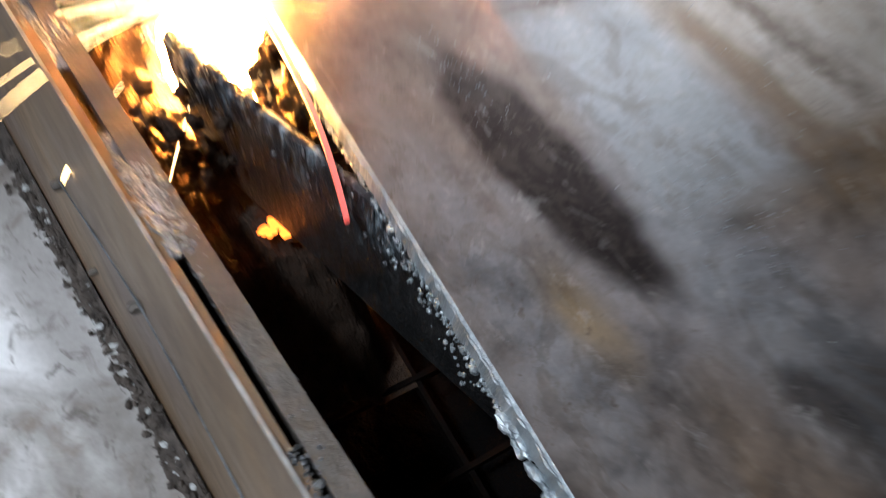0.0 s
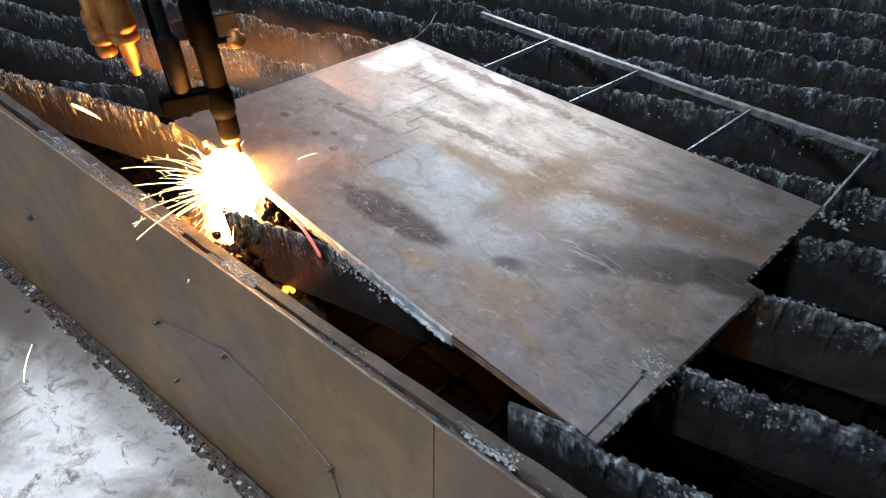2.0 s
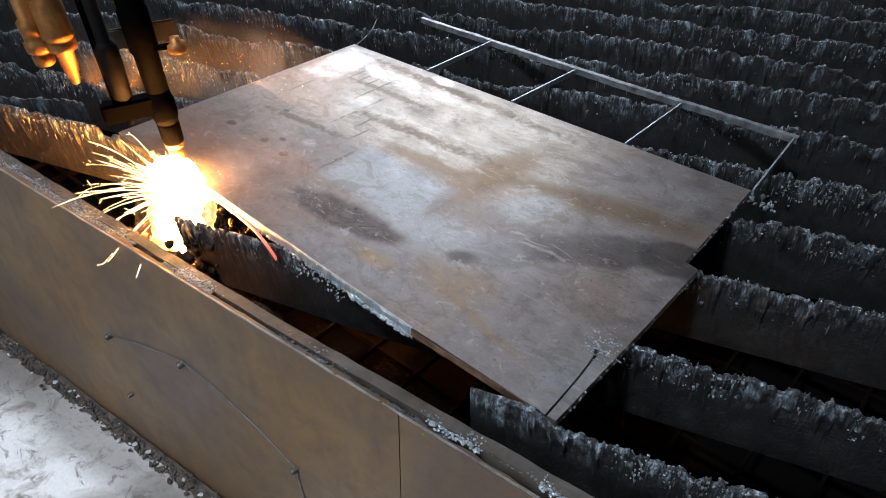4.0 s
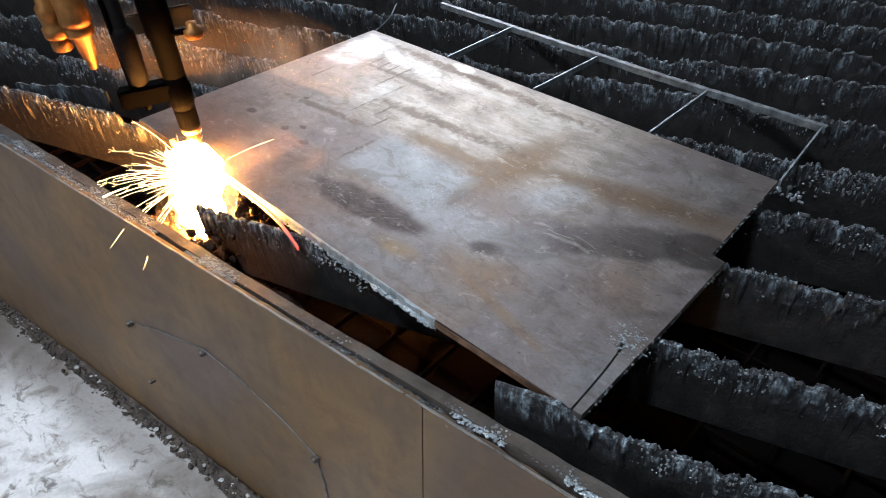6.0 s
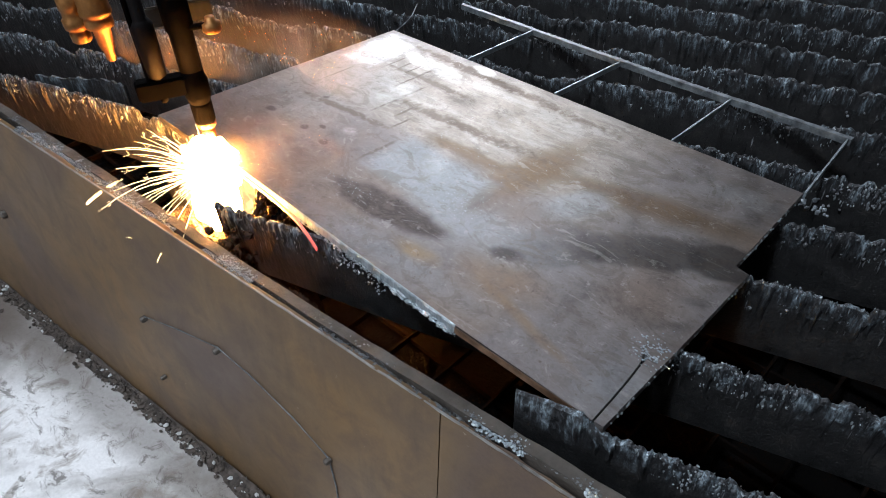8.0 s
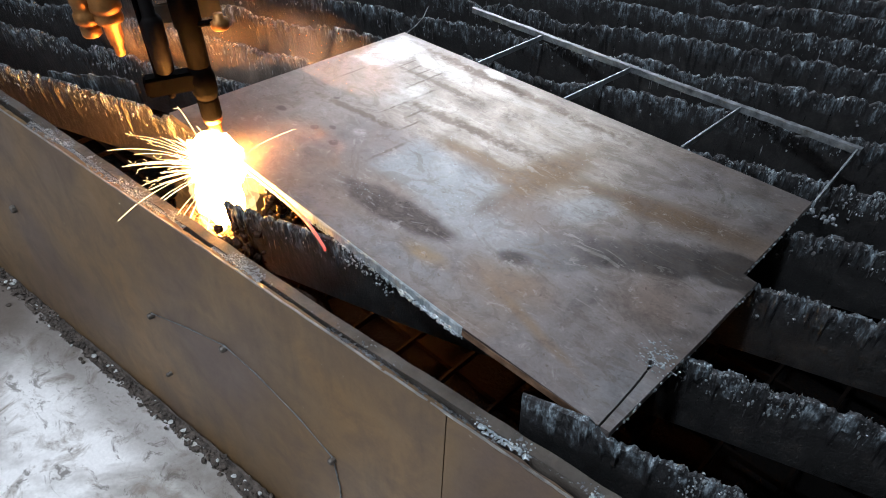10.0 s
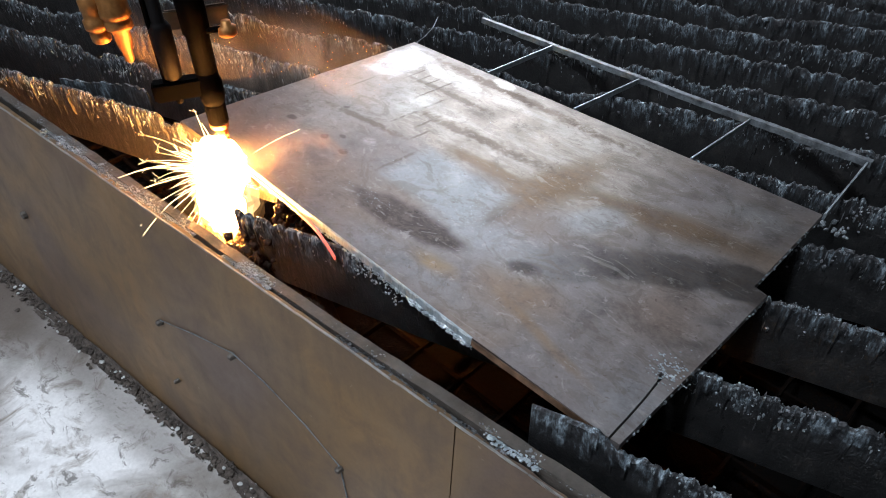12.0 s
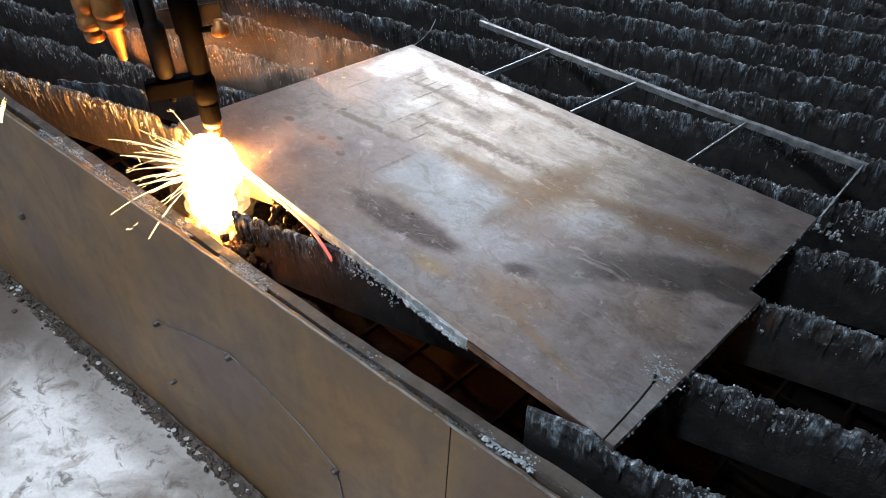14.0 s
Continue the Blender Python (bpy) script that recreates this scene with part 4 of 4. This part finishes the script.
# ---- torch ----
def torch():
    t = thing("cutting_torch", "black machine cutting torch with copper nozzle and brass fittings", "torch", place=(-0.659, -0.441, TOP - 0.011))
    nozzle = part("nozzle", lathe(bmesh.new(), [(0.0045, 0.012), (0.0075, 0.014), (0.0095, 0.03), (0.0098, 0.052)]), M_COPPER, t, "heat-stained copper nozzle", True)
    part("nozzle_collar", lathe(bmesh.new(), [(0.0125, 0.050), (0.0135, 0.052), (0.0135, 0.056), (0.0125, 0.058)]), M_COPPER, nozzle, "bright copper collar")
    part("nozzle_nut", lathe(bmesh.new(), [(0.0130, 0.057), (0.0142, 0.060), (0.0146, 0.085), (0.0136, 0.089)]), M_SILHOUETTE, t)
    part("torch_head", lathe(bmesh.new(), [(0.0136, 0.086), (0.0168, 0.098), (0.0172, 0.118), (0.0150, 0.126), (0.0146, 0.135)]), M_SILHOUETTE, t, "", True)
    part("barrel", lathe(bmesh.new(), [(0.0146, 0.13), (0.0150, 0.185), (0.0178, 0.19), (0.0182, 0.24), (0.0165, 0.245), (0.0165, 0.50)]), M_SILHOUETTE, t, "", True)
    side = Matrix.Rotation(math.atan2(-0.9, -0.42), 4, "Z")  # local x runs towards the fittings

    def beside(d, z=0.0, away=0.0):
        return side @ Matrix.Translation((d, away, z))

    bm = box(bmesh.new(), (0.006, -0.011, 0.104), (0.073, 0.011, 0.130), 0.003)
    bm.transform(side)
    clamp = part("clamp_block", bm, M_SILHOUETTE, t)
    part("clamp_pin", lathe(bmesh.new(), [(0.004, 0.096), (0.005, 0.099), (0.005, 0.112)], 12, m=beside(0.043)), M_SILHOUETTE, clamp)
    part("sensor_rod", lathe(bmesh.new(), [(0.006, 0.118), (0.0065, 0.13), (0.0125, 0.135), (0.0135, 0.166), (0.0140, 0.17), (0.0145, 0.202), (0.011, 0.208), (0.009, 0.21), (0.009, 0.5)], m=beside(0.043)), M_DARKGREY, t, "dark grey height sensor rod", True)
    part("guide_rod", lathe(bmesh.new(), [(0.003, 0.12), (0.003, 0.5)], 10, m=beside(0.054, 0, 0.004)), M_SILHOUETTE, t)
    part("valve_body", lathe(bmesh.new(), [(0.0045, 0.164), (0.0060, 0.166), (0.0066, 0.178), (0.0086, 0.180), (0.0090, 0.186), (0.0098, 0.187), (0.0106, 0.206), (0.0160, 0.208), (0.0168, 0.211), (0.0168, 0.217), (0.0158, 0.219), (0.0158, 0.222), (0.0184, 0.224), (0.0188, 0.229), (0.0180, 0.231), (0.0176, 0.262), (0.012, 0.27), (0.012, 0.5)], m=beside(0.0875)), M_BRASS, t, "brass gas valve lit by the fire", True)
    part("hose_nipple", lathe(bmesh.new(), [(0.0098, 0.190), (0.0118, 0.192), (0.0122, 0.202), (0.0108, 0.204), (0.0108, 0.206), (0.0146, 0.208), (0.0150, 0.212), (0.0150, 0.219), (0.0128, 0.221), (0.0128, 0.230), (0.0138, 0.232), (0.0138, 0.244), (0.010, 0.248), (0.010, 0.5)], m=beside(0.113, 0, -0.01)), M_BRASS, t, "smaller brass hose nipple", True)
    bm = box(bmesh.new(), (-0.045, -0.028, 0.186), (0.035, -0.022, 0.212), 0.002)
    bm.transform(side)
    part("bracket", bm, M_BRACKET, t, "beige steel bracket behind the barrel")
    bm = bmesh.new()
    lathe(bm, [(0.010, 0.0), (0.012, 0.002), (0.012, 0.012), (0.007, 0.014), (0.006, 0.02)], m=side @ Matrix.Translation((-0.038, 0.01, 0.182)))
    knob = part("knob", bm, M_BRASS, t, "brass needle valve knob", True)
    bm = bmesh.new()
    lathe(bm, [(0.004, 0.0), (0.004, 0.04)], 10, m=side @ Matrix.Translation((-0.045, 0.01, 0.192)) @ pose(0, 0, 0, 0, 90))
    part("knob_stem", bm, M_SILHOUETTE, knob)
    return t


# ---- fire and sparks ----
def fire():
    t = thing("cutting_flame", "white-hot cutting flame blasting sparks through the plate", "flame", place=(-0.659, -0.466, TOP))
    rng = random.Random(3)

    def blob(name, r, off, mat, seed, rough):
        bm = bmesh.new()
        q = bmesh.ops.create_icosphere(bm, subdivisions=4, radius=1.0)
        for v in q["verts"]:
            k = 1 + rough * noise.noise(v.co * 2.2 + Vector((seed, 0, 0))) + rough * 0.6 * noise.noise(v.co * 6 + Vector((0, seed, 0)))
            v.co = Vector((off[0] + v.co.x * r[0] * k, off[1] + v.co.y * r[1] * k, off[2] + v.co.z * r[2] * k))
        return part(name, bm, mat, t, smooth=True)

    blob("jet_core", (0.036, 0.030, 0.046), (0.024, -0.030, -0.062), M_CORE, 2.0, 0.25)
    blob("flame_crown", (0.040, 0.034, 0.046), (0.018, -0.016, -0.016), M_CROWN, 4.0, 0.35)
    blob("bloom_veil", (0.047, 0.042, 0.064), (0.022, -0.022, -0.040), M_BLOOM, 5.0, 0.35)
    blob("bloom_halo", (0.064, 0.058, 0.084), (0.022, -0.024, -0.042), M_OUTER_BLOOM, 8.0, 0.3)
    return t


def spark_fan(seed, count, reach):
    rng = random.Random(seed)
    t = thing("spark_burst", "fan of yellow-white sparks thrown from the cut", "sparks", "spark bursts", (-0.659, -0.455, TOP - 0.004), kind="stuff")
    bm = bmesh.new()
    foot = Vector((0.022, -0.015, -0.02))

    def streak(start, d, length, radius, fall):
        pts = [start + d * (length * q / 5) + Vector((0, 0, -fall * (length * q / 5) ** 2)) for q in range(6)]
        tube(bm, pts, radius, 5, (0.5, 0.6, 0.75, 0.9, 1.0, 0.3))
        return pts[-1]

    for _ in range(count):
        a = rng.gauss(math.radians(225), math.radians(58))
        el = rng.uniform(-0.4, 0.8)
        d = Vector((math.cos(a) * math.cos(el), math.sin(a) * math.cos(el), math.sin(el)))
        r = 0.00032 * rng.uniform(0.5, 1.4)
        tip = streak(foot + d * 0.02, d, reach * rng.random() ** 1.4 + 0.02, r, rng.uniform(0.6, 3.0))
        if rng.random() < 0.35:
            for _ in range(rng.choice((2, 3, 4))):
                e = (d + Vector([rng.gauss(0, 0.55) for _ in range(3)])).normalized()
                streak(tip, e, rng.uniform(0.004, 0.014), r * 0.6, 1.0)
    part("spark_streaks", bm, M_SPARK, t)
    return t


# seconds, tail and head of each thrown spark, over the plate's face
THROWN = [
    (13, (-0.720, -0.567, -0.013), (-0.763, -0.681, -0.031)),
    (13, (-0.701, -0.517, -0.028), (-0.739, -0.618, -0.070)),
    (13, (-0.704, -0.524, 0.045), (-0.729, -0.590, 0.074)),
    (6, (-0.668, -0.539, -0.011), (-0.681, -0.575, -0.015)),
    (10.5, (-0.702, -0.557, -0.030), (-0.715, -0.591, 0.009)),
    (0, (-0.62, -0.531, -0.092), (-0.627, -0.598, -0.173)),
    (0.5, (-0.639, -0.575, 0.026), (-0.643, -0.591, 0.034)),
    (1, (-0.64, -0.546, -0.05), (-0.661, -0.605, -0.107)),
    (1, (-0.688, -0.68, -0.233), (-0.691, -0.689, -0.324)),
    (1.5, (-0.627, -0.502, -0.015), (-0.674, -0.63, -0.025)),
    (2, (-0.722, -0.769, -0.192), (-0.734, -0.804, -0.255)),
    (2, (-0.657, -0.581, 0.116), (-0.665, -0.603, 0.142)),
    (3, (-0.65, -0.542, -0.082), (-0.669, -0.592, -0.15)),
    (3, (-0.636, -0.503, -0.089), (-0.661, -0.572, -0.255)),
    (6.5, (-0.658, -0.504, 0.102), (-0.668, -0.533, 0.155)),
    (7, (-0.712, -0.64, -0.066), (-0.718, -0.657, -0.108)),
    (9.5, (-0.576, -0.241, -0.009), (-0.551, -0.176, -0.013)),
    (9.5, (-0.713, -0.602, -0.112), (-0.717, -0.612, -0.14)),
    (9.5, (-0.675, -0.502, 0.042), (-0.686, -0.531, 0.071)),
    (11, (-0.716, -0.587, -0.035), (-0.727, -0.615, -0.035)),
    (13.5, (-0.7, -0.505, 0.013), (-0.732, -0.591, -0.002)),
    (13.5, (-0.726, -0.576, -0.021), (-0.738, -0.608, -0.065)),
    (13.5, (-0.662, -0.402, -0.0), (-0.615, -0.278, -0.007)),
    (14, (-0.761, -0.661, 0.138), (-0.767, -0.676, 0.111)),
    (3.7, (-0.66, -0.56, -0.03), (-0.69, -0.62, -0.07)),
    (4.6, (-0.65, -0.53, 0.03), (-0.68, -0.60, 0.02)),
    (8.0, (-0.70, -0.56, -0.01), (-0.73, -0.61, -0.04)),
    (8.7, (-0.64, -0.40, 0.02), (-0.60, -0.30, 0.01)),
]


def flying_spark(length):
    """One thrown spark, a tapering glowing streak along its local x."""
    t = thing("flying_spark", "single glowing spark thrown from the cut", "spark", "thrown sparks", (-0.659, -0.47, TOP - 0.03))
    bm = bmesh.new()
    h = length / 2
    tube(bm, [(-h, 0, 0), (-h * 0.4, 0, h * 0.05), (h * 0.3, 0, h * 0.05), (h * 0.85, 0, 0.0), (h, 0, -h * 0.03)], 0.0011, 6, [0.2, 0.6, 0.9, 1.0, 0.3])
    part("streak", bm, M_SPARK, t)
    return t


def smoke_material():
    """Thin warm smoke and fire glow: a ragged veil that fades out towards its rim."""
    m, nt, bs = nodes_of("thin_smoke_glow")
    nt.nodes.remove(bs)
    v = coords(nt)
    ln = nt.nodes.new("ShaderNodeVectorMath")
    ln.operation = "LENGTH"
    mp = nt.nodes.new("ShaderNodeMapping")
    mp.inputs["Scale"].default_value = (15.0, 15.0, 26.0)
    nt.links.new(v, mp.inputs["Vector"])
    nt.links.new(mp.outputs[0], ln.inputs[0])
    rim = nt.nodes.new("ShaderNodeMapRange")
    rim.interpolation_type = "SMOOTHSTEP"
    rim.inputs[1].default_value, rim.inputs[2].default_value, rim.inputs[3].default_value, rim.inputs[4].default_value = 0.15, 1.0, 1.0, 0.0
    nt.links.new(ln.outputs["Value"], rim.inputs[0])
    q = nt.nodes.new("ShaderNodeMath")
    q.operation = "MULTIPLY"
    nt.links.new(rim.outputs[0], q.inputs[0])
    nt.links.new(ramp(nt, noise_tex(nt, v, 38.0, 6.0, 0.6, 0.8), [(0.33, grey(0.0)), (0.72, grey(0.34))]), q.inputs[1])
    d = node(nt, "ShaderNodeBsdfDiffuse", Color=(0.75, 0.55, 0.42, 1))
    t = node(nt, "ShaderNodeBsdfTransparent")
    s = nt.nodes.new("ShaderNodeMixShader")
    nt.links.new(q.outputs[0], s.inputs[0])
    nt.links.new(t.outputs[0], s.inputs[1])
    nt.links.new(d.outputs[0], s.inputs[2])
    nt.links.new(s.outputs[0], nt.nodes["Material Output"].inputs[0])
    return m


def smoke_glow_sheet(seed, material, size=1.0):
    """A thin curled sheet, for smoke wisps and for the fire's glow."""
    t = thing("smoke_glow_sheet", "thin warm sheet for smoke and fire glow near the cut", "smoke", "smoke wisps", (-0.60, -0.43, TOP + 0.03))
    n = 16
    verts, faces = [], []
    for r in range(n):
        for k in range(n):
            u, w = k / (n - 1) - 0.5, r / (n - 1) - 0.5
            verts.append((u * 0.14, 0.014 * math.sin(u * 5 + seed) + 0.008 * math.sin(w * 7 + seed * 2), w * 0.078))
    faces = [(r * n + k, r * n + k + 1, (r + 1) * n + k + 1, (r + 1) * n + k) for r in range(n - 1) for k in range(n - 1)]
    veil = raw("veil", verts, faces, material, t)
    veil.scale = (size, size, size)
    return t


def ember():
    t = thing("ember", "orange glowing lump of slag in the gap", "slag", place=(-0.482, -0.481, TOP - 0.128))
    bm = bmesh.new()
    rng = random.Random(4)
    for _ in range(9):
        lump(bm, (rng.uniform(-0.008, 0.008), rng.uniform(-0.008, 0.008), rng.uniform(-0.004, 0.004)), rng.uniform(0.002, 0.005), rng.uniform(0, 40), 1)
    part("clot", bm, M_EMBER, t)
    return t


def debris():
    """Rubble swept against the foot of the side sheet, on a low bank of dust."""
    rng = random.Random(17)
    n, m = 500, 7
    xs = np.linspace(-2.6, 0.5, n)
    verts, faces = [], []
    for r in range(m):
        f = r / (m - 1)
        wide = 0.008 + 0.012 * lattice(xs * 9, xs * 0, 5) + 0.012 * lattice(xs * 60, xs * 0, 6)
        y = np.array([panel_y(x, -TOP) for x in xs]) - 0.001 - f * wide
        z = 0.0015 + 0.012 * (1 - f) ** 1.5 * (0.5 + lattice(xs * 40, xs * 0 + r, 7)) + 0.003 * lattice(xs * 150, xs * 0 + r * 2, 8)
        z = z if r < m - 1 else xs * 0 - 0.002
        verts.append(np.stack([xs, y, z], -1))
    for r in range(m - 1):
        for k in range(n - 1):
            a = r * n + k
            faces.append((a, a + n, a + n + 1, a + 1))
    bank = raw("dust_bank", np.concatenate(verts), faces, M_RUBBLE, smooth=False)
    tagged(bank, "dark dust and fine slag along the table's foot", "rubble", kind="stuff")
    for name, count, mat, lab in (("rubble", 4200, M_RUBBLE, "dark rubble and slag grit along the table's foot"), ("pale_grit", 330, M_PALE, "pale stone chips among the rubble")):
        runs = []
        for _ in range(count):
            x = rng.uniform(-2.3, 0.3)
            d = abs(rng.gauss(0, 0.016)) + 0.002
            if d > 0.05 and rng.random() < 0.85:
                continue
            s = 0.0009 + 0.0038 * rng.random() ** 2.2
            if d > 0.028 and rng.random() < 0.85:
                continue
            runs.append(((x, panel_y(x, -TOP) - d, s * 0.5 + max(0.0, 0.012 - 0.3 * d)), s * 1.2, s * 0.8))
        t = thing(name, lab, "rubble", place=(0, 0, 0), kind="stuff")
        drops("grains", runs, 23, mat, t, "")


hall()
cutting_table()
slats()
workpiece()
scrap_frame()
hot_strip()
debris()
TORCH = torch()
FLAME = fire()
FANS = [spark_fan(60 + k, 24, 0.055 + 0.020 * k) for k in range(5)]
SPARKS = [flying_spark((Vector(c) - Vector(a)).length) for t, a, c in THROWN]
EMBER = ember()
M_SMOKE = smoke_material()
WISPS = [smoke_glow_sheet(k * 1.7, M_SMOKE) for k in range(2)]
# Large sheets behind the torch stand in for the fire's glow on the slats.
GLOW_VEILS = [smoke_glow_sheet(5 + k * 2.3, M_SMOKE, 2.6) for k in range(3)]


def motions():
    def cut_x(t):
        return -0.609 - 0.0058 * t

    walk(TORCH, [(t, pose(cut_x(t), -0.441, TOP - 0.011)) for t in (0.0, 7.0, 14.0)])
    walk(FLAME, [(t / 5, pose(cut_x(t / 5), -0.445, TOP, 0, 0, 9 * math.sin(t * 2.4))) for t in range(71)])
    for k, fan in enumerate(FANS):
        rng = random.Random(100 + k)
        walk(fan, [(t / 10, pose(cut_x(t / 10), -0.450, TOP, rng.uniform(-12, 12), rng.uniform(-12, 12), rng.uniform(-24, 24))) for t in range(0, 141, 5)])
    for spark, (t, a, c) in zip(SPARKS, THROWN):
        a, c = Vector(a) + Vector((0, 0, TOP)), Vector(c) + Vector((0, 0, TOP))
        d = (c - a).normalized()
        turn = d.to_track_quat("X", "Z").to_matrix().to_4x4()
        core = Matrix.Translation((cut_x(t) + 0.022, -0.47, TOP - 0.05)) @ pose(0, 0, 0, 0, 80, 0)
        mid, step = (a + c) / 2, (c - a) * 0.6
        away = mid + step * 2.2
        away.z -= 0.06
        low = Matrix.Translation((away.x, max(away.y, -0.45) if away.y > -0.56 else away.y - 0.1, -0.1 if away.y > -0.56 else -0.15)) @ turn
        rows = [(0.0, core), (t - 0.1, core)] if t > 0.2 else []
        rows += [(max(0.0, t - 0.067), Matrix.Translation(mid - step) @ turn)] if t > 0 else []
        rows += [(t, Matrix.Translation(mid) @ turn)]
        if t < 13.9:
            rows += [(t + 0.067, Matrix.Translation(mid + step) @ turn), (t + 0.1, low), (14.0, low)] if t < 13.6 else [(14.0, low)]
        walk(spark, rows)
    for k, wisp in enumerate(WISPS):
        rng = random.Random(300 + k)
        rows = []
        for q in range(29):
            t = q * 0.5
            f = ((q + k * 2) % 4) / 3
            rows.append((t, pose(cut_x(t) + 0.10 + 0.10 * f, -0.415 + 0.035 * f, TOP + 0.028 + 0.022 * f, rng.uniform(-12, 12), -38 + rng.uniform(-15, 15), 20 + rng.uniform(-15, 15))))
        walk(wisp, rows)
    for k, haze in enumerate(GLOW_VEILS):
        rows = [(q * 0.7, pose(cut_x(q * 0.7) - 0.28 + 0.115 * k + 0.012 * math.sin(q * 1.3 + k), -0.35 + 0.075 * k, TOP + 0.035 + 0.006 * math.sin(q + k), 0, 8 * math.sin(q * 0.8 + k), 22 + 6 * math.sin(q * 0.9))) for q in range(21)]
        walk(haze, rows)
    rest = (-0.482, -0.481, TOP - 0.128)
    walk(EMBER, [(0.0, pose(*rest)), (3.2, pose(*rest)), (3.7, pose(rest[0], rest[1] + 0.01, TOP - 0.40, 40)), (14.0, pose(rest[0], rest[1] + 0.01, TOP - 0.40, 40))])


motions()
